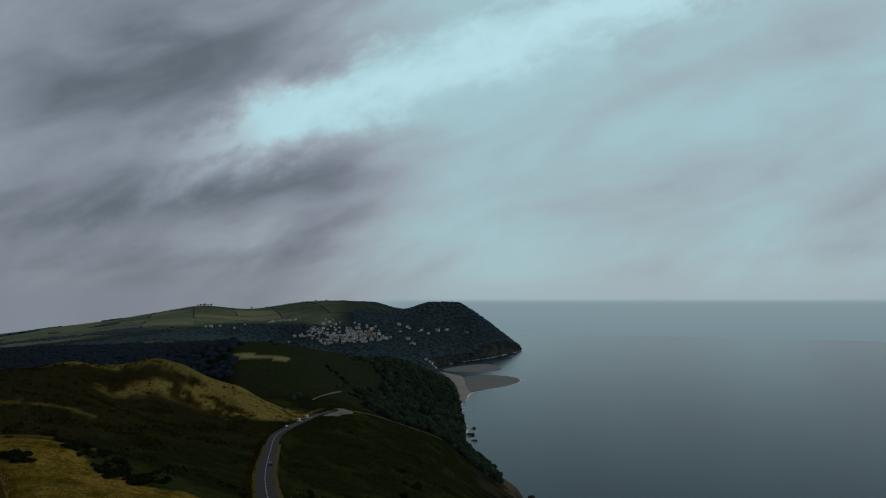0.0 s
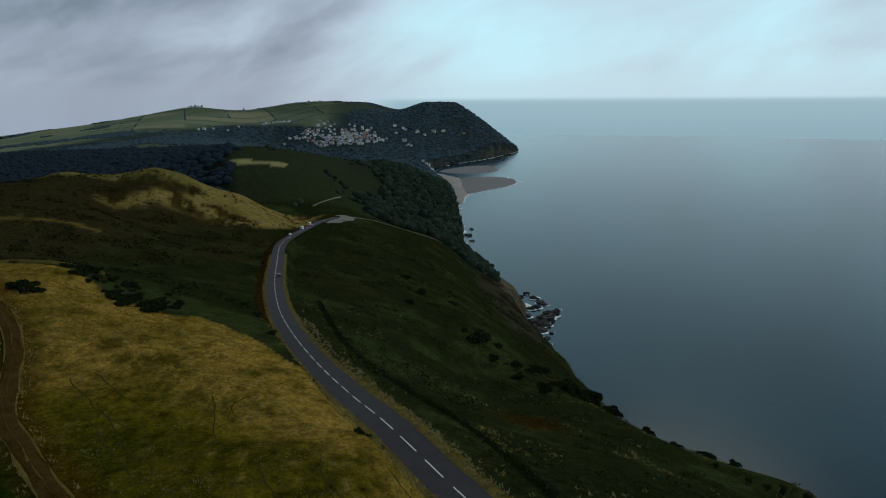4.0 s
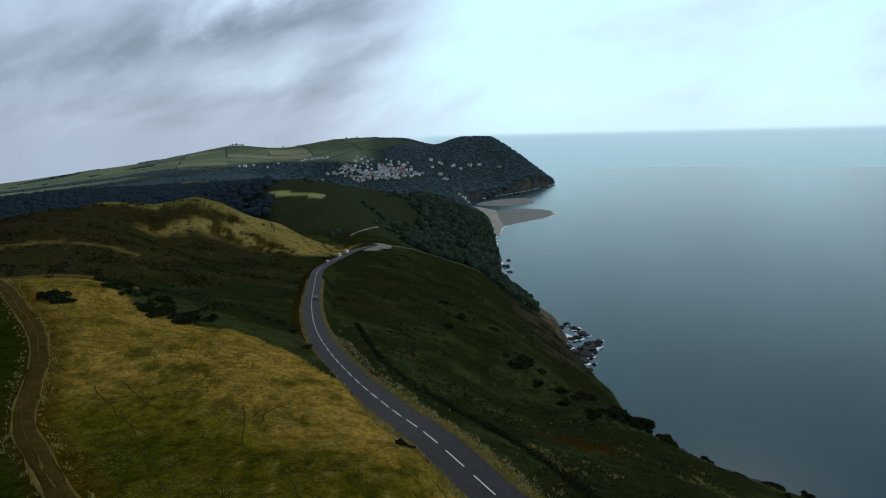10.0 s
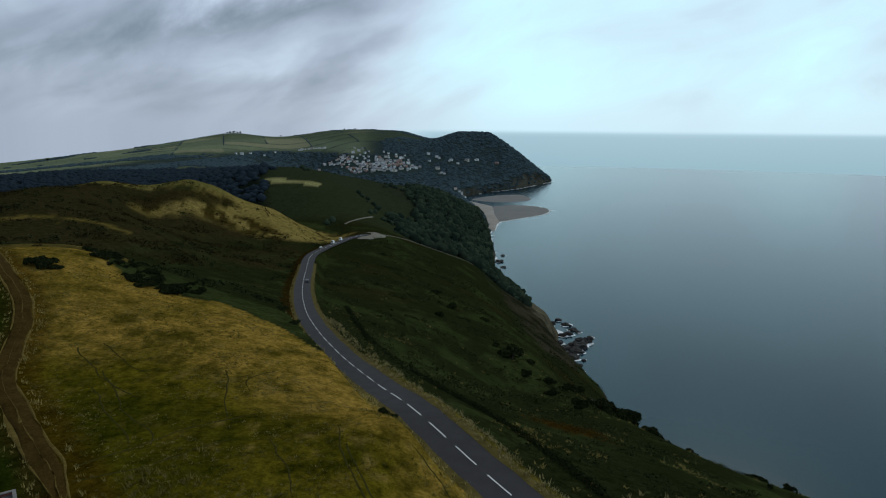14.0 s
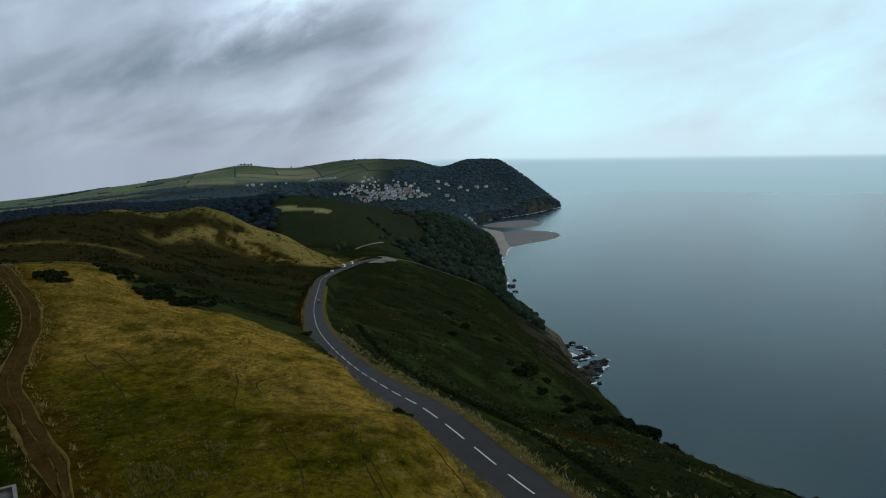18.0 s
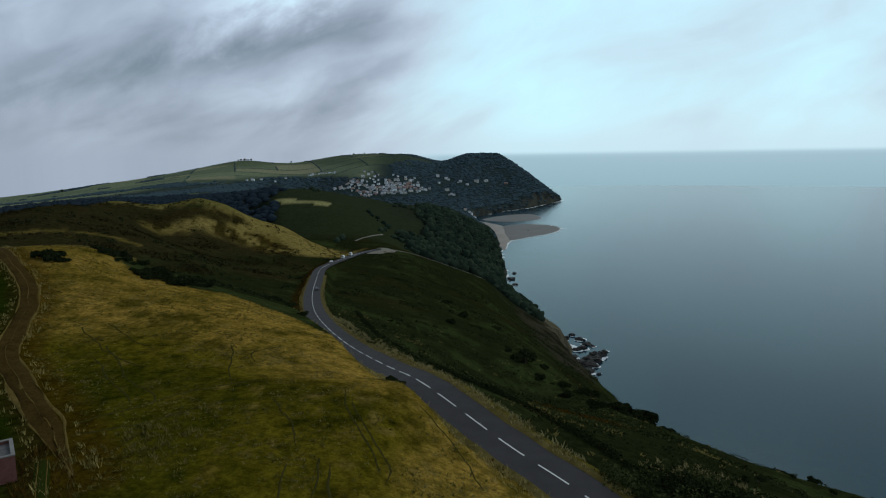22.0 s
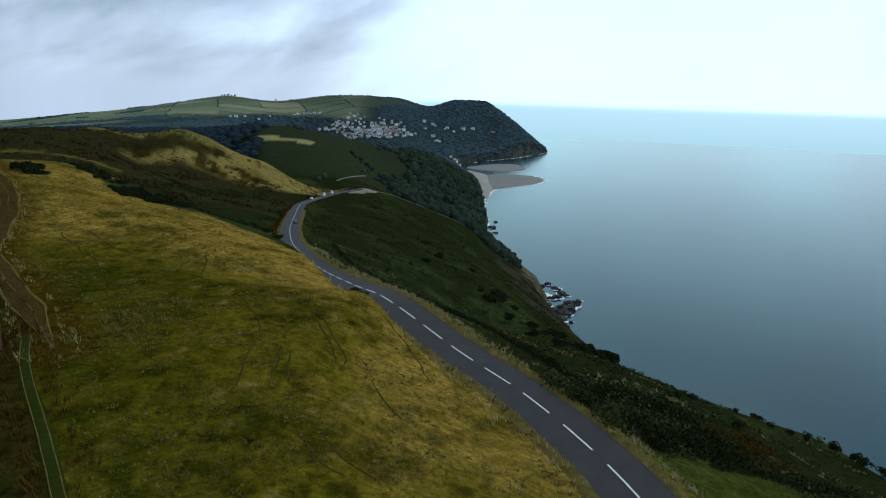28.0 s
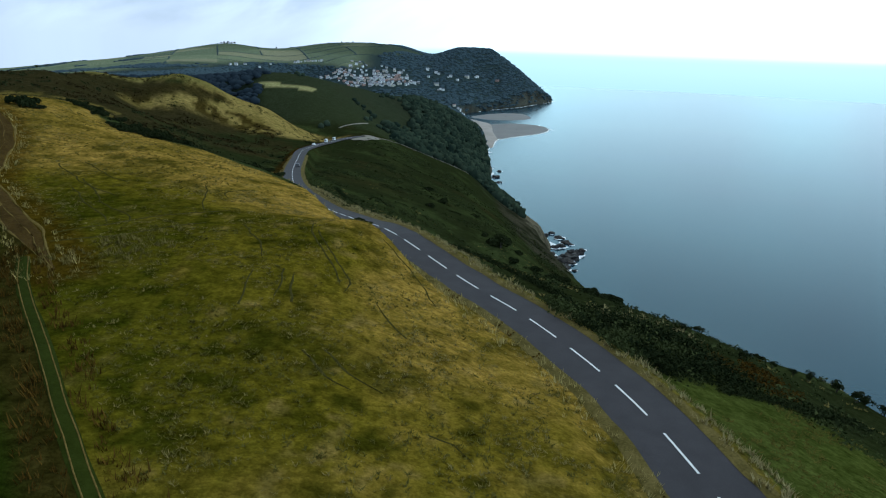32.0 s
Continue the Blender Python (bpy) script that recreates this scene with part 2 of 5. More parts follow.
GULLY_SPOTS = [(-104.3, 276.5, 206.5), (-142.6, 296.1, 210.2), (-142.0, 383.2, 194.7), (-286.4, 239.5, 224.4), (-481.0, 289.7, 217.4), (-500.0, -300.0, 240.0), (-1500.0, 0.0, 230.0), (-1500.0, -2500.0, 250.0), (0.0, -3000.0, 230.0), (-199, 330, 219.5), (-252, 420, 229), (-300, 425, 223.5), (-190, 400, 209), (-230, 300, 222)]
HILL_SPOTS = [(-315.4, 520.0, 218.0), (-306.0, 535.0, 221.0), (-298.0, 550.0, 222.5), (-268.0, 565.0, 218.0), (-245.0, 590.0, 221.5), (-228.0, 610.0, 213.5), (-213.0, 625.0, 202.0), (-187.5, 645.0, 189.5), (-161.0, 668.0, 169.0), (-138.0, 690.0, 157.5), (-238.8, 501.0, 201.4), (-198.5, 539.9, 193.3), (-154.9, 500.3, 181.9), (-138.6, 539.4, 177.9), (-318.9, 738.1, 154.0), (-231.5, 776.9, 153.9), (-445.3, 680.2, 173.4), (-404.5, 463.9, 198.0)]
MID_SPOTS = [(-280.8, 935.8, 193.5), (-214.5, 940.3, 190.6), (-181.4, 1228.2, 171.8), (-118.6, 1330.3, 154.2), (-137.2, 736.8, 161.8), (-148.7, 1126.3, 154.9), (-31.8, 1381.5, 120.5), (11.3, 1278.9, 87.4), (-40.3, 756.2, 133.6), (-61.6, 706.9, 150.3), (10.3, 805.7, 102.4), (-81.0, 667.5, 162.0), (43.5, 1177.1, 41.8), (-56.7, 924.8, 109.7), (-487.2, 978.7, 163.0), (-93.5, 641.7, 167.4)]
FAR_SPOTS = [(-865.7, 1188.7, 129.2), (-1041.8, 1601.1, 143.9), (-851.4, 1800.7, 147.9), (-785.5, 2300.6, 131.0), (-491.5, 2300.1, 95.9), (-296.4, 1799.7, 70.7), (-27.6, 2249.2, 30.7), (-653.3, 2950.4, 77.2), (-507.2, 3000.1, 131.1), (-469.4, 2880.0, 85.1), (-285.1, 3049.7, 133.1), (-228.3, 2929.6, 96.0), (-128.4, 2899.4, 63.0), (-5.8, 3199.2, 115.0), (-973.0, 3101.0, 138.3), (-723.6, 3300.5, 156.3), (-1148.2, 3001.3, 155.3), (-2493.5, 3403.8, 36.9), (-2176.1, 3603.2, 84.9)]
SKYLINE_SPOTS = [(-1782.7, 3802.5, 151.8), (-1382.3, 4001.7, 220.7), (-876.9, 4200.8, 236.6), (-383.9, 4199.8, 234.5), (-191.3, 3999.5, 200.4), (-63.6, 3799.2, 239.2), (123.4, 3798.9, 238.2), (37.3, 3779.0, 240.2), (197.2, 3738.8, 191.1), (269.1, 3698.6, 140.1), (387.8, 3548.5, 41.0), (-2796.1, 2004.4, 61.6), (-3995.1, 2506.7, 22.1), (-4500.0, -500.0, 200.0), (-390.8, 4799.9, 151.7), (-1491.0, 4701.9, 152.0), (-3492.3, 4005.7, 2.4), (126.5, 3348.9, 101.0), (26.8, 3499.1, 181.1), (50, 4700, 90), (220, 4300, 60), (-200, 4600, 160)]


def squash(x, y):
    return 1.3 * np.arcsinh(x / (70.0 + 0.3 * np.maximum(y, 0))), np.arcsinh(y / 70.0)


def spline_weights():
    spots = np.array(FIELD_SPOTS + SLOPE_SPOTS + GULLY_SPOTS + HILL_SPOTS + MID_SPOTS + FAR_SPOTS + SKYLINE_SPOTS, float)
    u, v = squash(spots[:, 0], spots[:, 1])
    n = len(u)
    r2 = (u[:, None] - u) ** 2 + (v[:, None] - v) ** 2
    K = 0.5 * r2 * np.log(r2 + 1e-9) + 1e-4 * np.eye(n)
    Q = np.stack([np.ones(n), u, v], 1)
    A = np.block([[K, Q], [Q.T, np.zeros((3, 3))]])
    w = np.linalg.solve(A, np.concatenate([spots[:, 2], np.zeros(3)]))
    return u, v, w


SPLINE = spline_weights()


def along(line, step):
    """Points every step metres on a smooth curve through the line."""
    P = np.array(line, float)
    out = []
    for i in range(len(P) - 1):
        a, b = P[max(i - 1, 0)], P[min(i + 2, len(P) - 1)]
        p, q = P[i], P[i + 1]
        n = max(2, int(np.linalg.norm(q - p) / step))
        for t in np.arange(n) / n:
            out.append(0.5 * (2 * p + (q - a) * t + (2 * a - 5 * p + 4 * q - b) * t * t + (3 * p - a - 3 * q + b) * t ** 3))
    out.append(P[-1])
    return np.array(out)


ROAD_LINE = along(ROAD, 2.0)
COAST_LINE = np.array(COAST, float)


def near_line(x, y, line):
    """Distance to a polyline, the side (positive: right of its course), and the place along it."""
    best, side, place = np.full(x.shape, 1e9), np.zeros(x.shape), np.zeros(x.shape)
    for i in range(len(line) - 1):
        a, d = line[i, :2], line[i + 1, :2] - line[i, :2]
        t = np.clip(((x - a[0]) * d[0] + (y - a[1]) * d[1]) / (d @ d), 0, 1)
        ex, ey = x - a[0] - t * d[0], y - a[1] - t * d[1]
        dist = np.hypot(ex, ey)
        m = dist < best
        best = np.where(m, dist, best)
        side = np.where(m, np.sign(ex * d[1] - ey * d[0]), side)
        place = np.where(m, i + t, place)
    return best, side, place


def value_noise(x, y, seed=0):
    """Smooth lattice noise from -1 to 1."""
    xi, yi = np.floor(x).astype(np.int64), np.floor(y).astype(np.int64)
    fx, fy = x - xi, y - yi
    fx, fy = fx * fx * (3 - 2 * fx), fy * fy * (3 - 2 * fy)

    def h(a, b):
        k = (a * 374761393 + b * 668265263 + seed * 974634541) & 0x7FFFFFFF
        k = ((k ^ (k >> 13)) * 1274126177) & 0x7FFFFFFF
        return ((k ^ (k >> 16)) & 0xFFFF) / 32767.5 - 1
    return (h(xi, yi) * (1 - fx) + h(xi + 1, yi) * fx) * (1 - fy) + (h(xi, yi + 1) * (1 - fx) + h(xi + 1, yi + 1) * fx) * fy


def fbm(x, y, scale, octaves=4, seed=0):
    s, a = 0, 1.0
    for k in range(octaves):
        s = s + a * value_noise(x / scale + 17.3 * k, y / scale - 9.1 * k, seed + k)
        scale, a = scale * 0.5, a * 0.5
    return s / 1.9


def step(a, b, v):
    t = np.clip((v - a) / (b - a), 0, 1)
    return t * t * (3 - 2 * t)


def spot_height(x, y):
    u, v = squash(x, y)
    su, sv, w = SPLINE
    z = w[-3] + w[-2] * u + w[-1] * v
    for i in range(len(su)):
        r2 = (u - su[i]) ** 2 + (v - sv[i]) ** 2
        z = z + w[i] * 0.5 * r2 * np.log(r2 + 1e-9)
    return z


def height(x, y):
    """Height of the ground above the sea."""
    x, y = np.asarray(x, float), np.asarray(y, float)
    far = np.hypot(x, y)
    z = spot_height(x, y)
    z = z + fbm(x, y, 0.10 * far + 6, 4, 3) * (0.0012 * far + 0.25)
    cd, side, _ = near_line(x, y, COAST_LINE)
    inland = np.where(side < 0, cd, -cd)
    crag = fbm(x, y, 40, 5, 11)
    cap = -5 + 1.5 * (inland + 9 * crag * step(0, 40, inland) + 4 * crag) + 0.004 * np.maximum(inland, 0) ** 2
    z = np.where(z < cap, z, np.maximum(cap, -30))
    # gullied crag above the rocks
    face = np.exp(-(((x - 98) / 30) ** 2 + ((y - 720) / 110) ** 2))
    z = z - face * (9 * np.abs(fbm(x, y, 24, 4, 19)) + 2.5 * np.abs(fbm(x + 0.4 * y, y, 7, 3, 23)))
    rd, _, place = near_line(x, y, ROAD_LINE)
    rz = np.interp(place, np.arange(len(ROAD_LINE)), ROAD_LINE[:, 2])
    k = step(4.7, 9.5, rd)
    return z * k + (rz - 0.02 - (0.14 + 0.0012 * far) * (1 - step(3.7, 4.3 + 0.004 * far, rd))) * (1 - k)


def polar(r_list, a_list):
    """Faces of a closed polar sheet, ring by ring."""
    nr, na = len(r_list), len(a_list)
    i, j = np.meshgrid(np.arange(nr - 1), np.arange(na), indexing="ij")
    k = (j + 1) % na
    return np.stack([i * na + j, i * na + k, (i + 1) * na + k, (i + 1) * na + j], -1).reshape(-1, 4)


# ---- ground: one sheet out to the horizon ----
ANGLES = np.radians(np.concatenate([np.arange(-42, 42, 0.2), np.arange(42, 318, 3.0)]))
RADII = np.concatenate([[0.5], 4 * 1.0135 ** np.arange(0, 530)])
RADII = RADII[RADII < 4880]


TRACK = [(-190, 262), (-160, 222), (-138, 196), (-124, 180), (-108.5, 162.5), (-95.5, 148.5), (-87.5, 137), (-81, 124), (-74.5, 112.5), (-66.5, 103.5), (-57.5, 94), (-51.5, 87.5), (-46.8, 82), (-43.5, 78)]
LANE = [(-48.3, 81), (-42.7, 72.4), (-33, 60), (-21.9, 45.6), (-9.5, 31), (5, 13)]


BOUND = TRACK[:-2] + LANE


def zones(x, y):
    """Masks of the plan, shared by the colours and the plants."""
    rd, side, place = near_line(x, y, ROAD_LINE)
    left = side < 0
    n = fbm(x, y, 9, 3, 5)
    crest = np.interp(x, [-400, -139, -106, -92, -81, -72, -66, -59, -51, -45, -38, -32, -20], [212, 208, 196, 187, 178, 172, 176, 176.5, 170, 162.5, 154, 147, 136])
    field = left & (y < crest + 2.5 * n) & (rd > 4.6 + 1.2 * n) & (y < 420)
    field &= near_line(x, y, np.array(BOUND, float))[1] < 0
    return rd, left, field


def patch(x, y, outline, fuzz, n):
    """A mask with a ragged edge: 1 inside the outline, 0 outside it."""
    P = np.array(outline + outline[:1], float)
    inside = np.zeros(x.shape, bool)
    for (x0, y0), (x1, y1) in zip(P[:-1], P[1:]):
        if y0 != y1:
            inside ^= ((y0 > y) != (y1 > y)) & (x < (x1 - x0) * (y - y0) / (y1 - y0) + x0)
    d = near_line(x, y, P)[0] * np.where(inside, 1, -1)
    return step(-0.5 * fuzz, 0.5 * fuzz, d + fuzz * n)


TAN_SLOPE = [(-247, 503), (-219, 510), (-198, 534), (-168, 525), (-140, 528), (-120, 560), (-116, 600), (-118, 690), (-150, 692), (-182, 658), (-207, 634), (-222, 580), (-232, 545)]
TAN_TOP = [(-324, 508), (-305, 552), (-262, 582), (-236, 606), (-200, 645), (-206, 612), (-232, 572), (-258, 553), (-282, 538), (-298, 512)]
CRAG = [(45, 870), (38, 690), (42, 600), (49, 535), (60, 500), (80, 525), (100, 600), (122, 700), (128, 800), (132, 940), (90, 960)]
WEDGE = [(-262, 524), (-236, 552), (-207, 590), (-199, 582), (-215, 551), (-237, 529), (-254, 512)]


def cover(x, y, z, slope):
    def c(*v):
        return np.array(v, float)

    def mix(a, b, k):
        return a * (1 - k[:, None]) + b * k[:, None]
    rd, left, field = zones(x, y)
    cd, cs, _ = near_line(x, y, COAST_LINE)
    n1, n2, n3, n4 = fbm(x, y, 28, 4, 21), fbm(x, y, 6, 4, 33), fbm(x, y, 120, 4, 41), fbm(x, y, 60, 5, 55)
    # rough slopes: grass, bracken and heath
    base = np.tile(c(0.032, 0.039, 0.026), (len(x), 1))
    base = mix(base, c(0.064, 0.080, 0.050), step(-0.1, 0.6, n1 + 0.5 * n2))
    base = mix(base, c(0.085, 0.045, 0.014), 0.6 * step(0.35, 0.6, n4 - 0.2 * n2) * (~left) * step(300, 240, y))
    base = mix(base, c(0.050, 0.042, 0.028), step(0.05, 0.5, n4 + 0.3 * n2) * step(330, 420, y))
    # rusty bracken in the gully
    gully = left & (y < 560) & (y > 150)
    base = mix(base, c(0.060, 0.047, 0.036), gully * step(-0.35, 0.35, n4 - (x + 150) / 110 + 0.4 * n2) * 0.9)
    base = mix(base, c(0.17, 0.13, 0.05), gully * step(0.42, 0.6, n2 + 0.5 * n1 - 0.12) * 0.6 * step(-160, -230, x))
    # tan hill: a dry slope, an olive crest and dark bracken between
    tan = patch(x, y, TAN_SLOPE, 16, 0.9 * n1 + 0.5 * n2)
    base = mix(base, mix(np.tile(c(0.46, 0.33, 0.19), (len(x), 1)), c(0.30, 0.215, 0.11), step(-0.1, 0.5, n1 + 0.6 * n2)), tan * 0.95)
    crest_t = patch(x, y, TAN_TOP, 9, 0.7 * n1 + 0.5 * n2)
    base = mix(base, mix(np.tile(c(0.28, 0.23, 0.125), (len(x), 1)), c(0.48, 0.38, 0.23), step(0.0, 0.5, n2)), crest_t * 0.9)
    base = mix(base, c(0.046, 0.030, 0.012), np.maximum(tan, crest_t) * step(0.28, 0.42, n4 + 0.8 * n2) * 0.85)
    base = mix(base, c(0.050, 0.038, 0.026), patch(x, y, WEDGE, 10, 0.8 * n1 + 0.6 * n2) * 0.9)
    ledge = near_line(x, y, np.array([(-228, 322), (-211, 346), (-193, 355), (-178, 352)], float))[0]
    base = mix(base, c(0.26, 0.19, 0.09), step(4.5, 2.0, ledge + 5 * n2) * 0.8)
    base = mix(base, c(0.10, 0.042, 0.014), np.exp(-(((x - 23) / 8) ** 2 + ((y - 180) / 11) ** 2)) * step(-0.2, 0.3, n2) * 0.9)
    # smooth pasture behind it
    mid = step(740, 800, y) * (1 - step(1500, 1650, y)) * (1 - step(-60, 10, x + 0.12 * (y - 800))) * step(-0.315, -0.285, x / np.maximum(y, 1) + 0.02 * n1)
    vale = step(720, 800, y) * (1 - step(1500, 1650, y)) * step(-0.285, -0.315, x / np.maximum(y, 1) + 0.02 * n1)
    # wooded vale floor: dark, with the blue of haze mixed into its colour
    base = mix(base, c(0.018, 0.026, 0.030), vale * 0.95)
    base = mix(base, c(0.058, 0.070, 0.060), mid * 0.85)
    bright = (np.abs(y - 934 + 3 * n1) < 9) & (x > -283) & (x < -206)
    base = mix(base, c(0.55, 0.49, 0.36), bright * 1.0)
    # near pasture: greener hollow, dry gold towards its rim
    gold = step(-0.5, 0.55, n1 + 1.3 * step(88, 150, y) + 0.8 * (1 - step(6, 22, rd)) * step(75, 120, y) - 1.1 * np.exp(-(((x + 48) / 30) ** 2 + ((y - 98) / 42) ** 2)) + 0.45 * n2 - 0.1)
    n5, n6 = fbm(x, y, 2.4, 3, 87), fbm(x, y, 13, 3, 88)
    g = mix(np.tile(c(0.185, 0.175, 0.045), (len(x), 1)), c(0.45, 0.345, 0.19), gold * (1 - 0.3 * step(0.0, 0.5, n6)))
    g = mix(g, c(0.040, 0.052, 0.012), 0.85 * step(0.05, 0.45, n5 + 0.3 * n6) * (1 - 0.5 * gold))
    g = mix(g, c(0.070, 0.082, 0.022), 0.6 * step(0.0, 0.5, fbm(x, y, 17, 3, 89)) * (1 - 0.6 * gold))
    g = mix(g, c(0.36, 0.30, 0.24), 0.7 * step(0.30, 0.60, -n5 + 0.25 * n2))
    g = mix(g, c(0.052, 0.066, 0.012), step(0.2, 0.6, n2 - 0.2 * n1) * 0.7)
    g = mix(g, c(0.30, 0.235, 0.13), step(0.3, 0.7, -n2 + 0.3 * n1) * 0.65)
    g = mix(g, c(0.050, 0.076, 0.010), 0.65 * np.exp(-(((x + 43 + 0.5 * (y - 78)) / 15) ** 2 + ((y - 78) / 34) ** 2)))
    base = mix(base, g, field * 1.0)
    # rough bank between pasture and road, pale verge beyond
    bank = left & (rd < 9 + 2 * n2) & ~field & (y > 40)
    base = mix(base, c(0.045, 0.026, 0.011), bank * 0.85)
    base = mix(base, c(0.24, 0.18, 0.06), (~left) * (1 - step(5.4, 8.0, rd + 1.2 * n2)) * step(190, 150, y) * 0.85)
    lawn = (~left) & (y < 96) & (rd > 6) & (rd < 34)
    base = mix(base, c(0.088, 0.105, 0.040), lawn * step(0.0, 0.35, n1 + 0.9 - (y - 60) / 36))
    # track and lane shoulders
    td = near_line(x, y, np.array(TRACK, float))[0]
    base = mix(base, c(0.10, 0.068, 0.022), (1 - step(3.0, 6.5, td + 1.5 * n2)) * 0.8)
    bd, bs, _ = near_line(x, y, np.array(BOUND, float))
    west = left & (bs > 0) & (y < 215)
    base = mix(base, c(0.030, 0.046, 0.007), west * step(90, 60, bd) * 0.9)
    base = mix(base, c(0.065, 0.046, 0.020), west * step(4.5, 2.0, bd + 1.4 * n2) * 0.8)
    # far hills: hedged fields above, woodland below, both with haze painted into the colour
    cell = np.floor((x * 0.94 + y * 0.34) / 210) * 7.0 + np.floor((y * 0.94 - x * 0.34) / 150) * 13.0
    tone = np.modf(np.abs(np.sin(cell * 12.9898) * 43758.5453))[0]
    # field greens paled towards grey to stand for distance haze
    hazed_farm_c = np.where((tone < 0.45)[:, None], c(0.30, 0.35, 0.31), np.where((tone < 0.75)[:, None], c(0.38, 0.42, 0.36), c(0.50, 0.48, 0.42)))
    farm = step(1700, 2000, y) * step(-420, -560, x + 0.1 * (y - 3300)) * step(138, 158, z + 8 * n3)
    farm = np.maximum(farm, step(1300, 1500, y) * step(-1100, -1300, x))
    # woodland floor, painted in the same blue haze tint as the far leaves
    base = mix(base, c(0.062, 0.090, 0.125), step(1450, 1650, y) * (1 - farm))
    base = mix(base, hazed_farm_c, farm * 0.9)
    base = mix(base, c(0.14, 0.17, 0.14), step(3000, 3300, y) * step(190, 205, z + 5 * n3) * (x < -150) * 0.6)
    # distance haze in the colour: blue kept in far ground, cut near
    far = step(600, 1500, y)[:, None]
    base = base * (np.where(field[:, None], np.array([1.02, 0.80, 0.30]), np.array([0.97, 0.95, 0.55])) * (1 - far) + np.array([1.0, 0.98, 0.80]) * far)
    # bare rock on steep faces and at the sea's edge
    rock = np.maximum(step(0.95, 1.35, slope + 0.35 * n2) * (1 - step(140, 240, cd)), (1 - step(3, 14, z + 4 * n2)) * (1 - step(120, 240, cd)))
    base = mix(base, mix(np.tile(c(0.15, 0.14, 0.125), (len(x), 1)), c(0.055, 0.050, 0.045), step(-0.2, 0.4, n2)), rock)
    crag = patch(x, y, CRAG, 16, 0.7 * n1 + 0.5 * n2)
    n7 = fbm(x * 0.8 + 0.5 * z, y * 0.25, 6, 4, 71)
    base = mix(base, mix(np.tile(c(0.082, 0.068, 0.050), (len(x), 1)), c(0.028, 0.028, 0.018), step(-0.2, 0.3, n7)), crag * 0.9)
    scree = crag * step(0.1, 0.5, (x - 84) / 50 + (y - 760) / 260 + 0.6 * n7)
    base = mix(base, mix(np.tile(c(0.26, 0.215, 0.165), (len(x), 1)), c(0.13, 0.105, 0.08), step(-0.1, 0.4, n2)), scree * 0.85)
    return base


def build_ground():
    a, r = np.meshgrid(ANGLES, RADII)
    x, y = (r * np.sin(a)).ravel(), (r * np.cos(a)).ravel()
    z = height(x, y)
    Z = z.reshape(a.shape)
    dr = np.gradient(Z, axis=0) / np.gradient(RADII)[:, None]
    da = np.gradient(Z, axis=1) / (np.gradient(ANGLES)[None, :] * np.maximum(RADII[:, None], 1))
    slope = np.hypot(dr, da).ravel()
    ob = fast_mesh("ground", np.stack([x, y, z], 1), polar(RADII, ANGLES), LAND)
    at = ob.data.color_attributes.new("cover", "FLOAT_COLOR", "POINT")
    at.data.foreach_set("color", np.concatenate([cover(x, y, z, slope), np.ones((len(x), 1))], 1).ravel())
    return tagged(ob, "rough coastal hillside of pasture, bracken and dark gorse above sea cliffs", "ground", kind="structure")


def fast_mesh(name, V, F, mat, smooth=True, parent=None):
    """A mesh object from arrays of corners and of equal-sided faces."""
    V, F = np.asarray(V, np.float32), np.asarray(F, np.int32)
    me = bpy.data.meshes.new(name)
    k = F.shape[1]
    me.vertices.add(len(V))
    me.vertices.foreach_set("co", V.ravel())
    me.loops.add(F.size)
    me.loops.foreach_set("vertex_index", F.ravel())
    me.polygons.add(len(F))
    me.polygons.foreach_set("loop_start", np.arange(0, F.size, k, dtype=np.int32))
    me.polygons.foreach_set("loop_total", np.full(len(F), k, np.int32))
    me.update(calc_edges=True)
    me.validate()
    me.materials.append(mat)
    me.polygons.foreach_set("use_smooth", np.full(len(me.polygons), smooth))
    ob = new(name, me)
    if parent:
        ob.parent = parent
    return ob


ground = build_ground()


def build_sea():
    ang = np.radians(np.arange(0, 360, 0.5))
    rad = np.concatenate([[2.0], np.linspace(150, 4940, 80)])
    a, r = np.meshgrid(ang, rad)
    z = np.zeros(a.shape)
    ob = fast_mesh("sea", np.stack([(r * np.sin(a)).ravel(), (r * np.cos(a)).ravel(), z.ravel()], 1), polar(rad, ang), SEA)
    return tagged(ob, "calm blue-green sea reaching a hazy horizon", "sea", kind="structure")


build_sea()


def lengths(line):
    return np.concatenate([[0], np.cumsum(np.linalg.norm(np.diff(line, axis=0), axis=1))])


def frames(line):
    d = np.gradient(np.asarray(line, float)[:, :2], axis=0)
    d /= np.linalg.norm(d, axis=1)[:, None]
    return d[:, 1], -d[:, 0]


def strip(name, line, left, right, lift, mat, parent=None):
    """A slab along a line from offset left to offset right, with skirts."""
    nx, ny = frames(line)
    V = np.concatenate([np.stack([line[:, 0] + nx * o, line[:, 1] + ny * o, line[:, 2] + lift + dz], 1)[:, None] for o, dz in ((left, -0.02 if abs(right - left) < 1 else -0.3), (left, 0), (right, 0), (right, -0.02 if abs(right - left) < 1 else -0.3))], 1).reshape(-1, 3)
    k, j = np.meshgrid(np.arange(len(line) - 1), np.arange(3), indexing="ij")
    F = np.stack([4 * k + j, 4 * k + j + 1, 4 * k + j + 5, 4 * k + j + 4], -1).reshape(-1, 4)
    return fast_mesh(name, V, F, mat, False, parent)


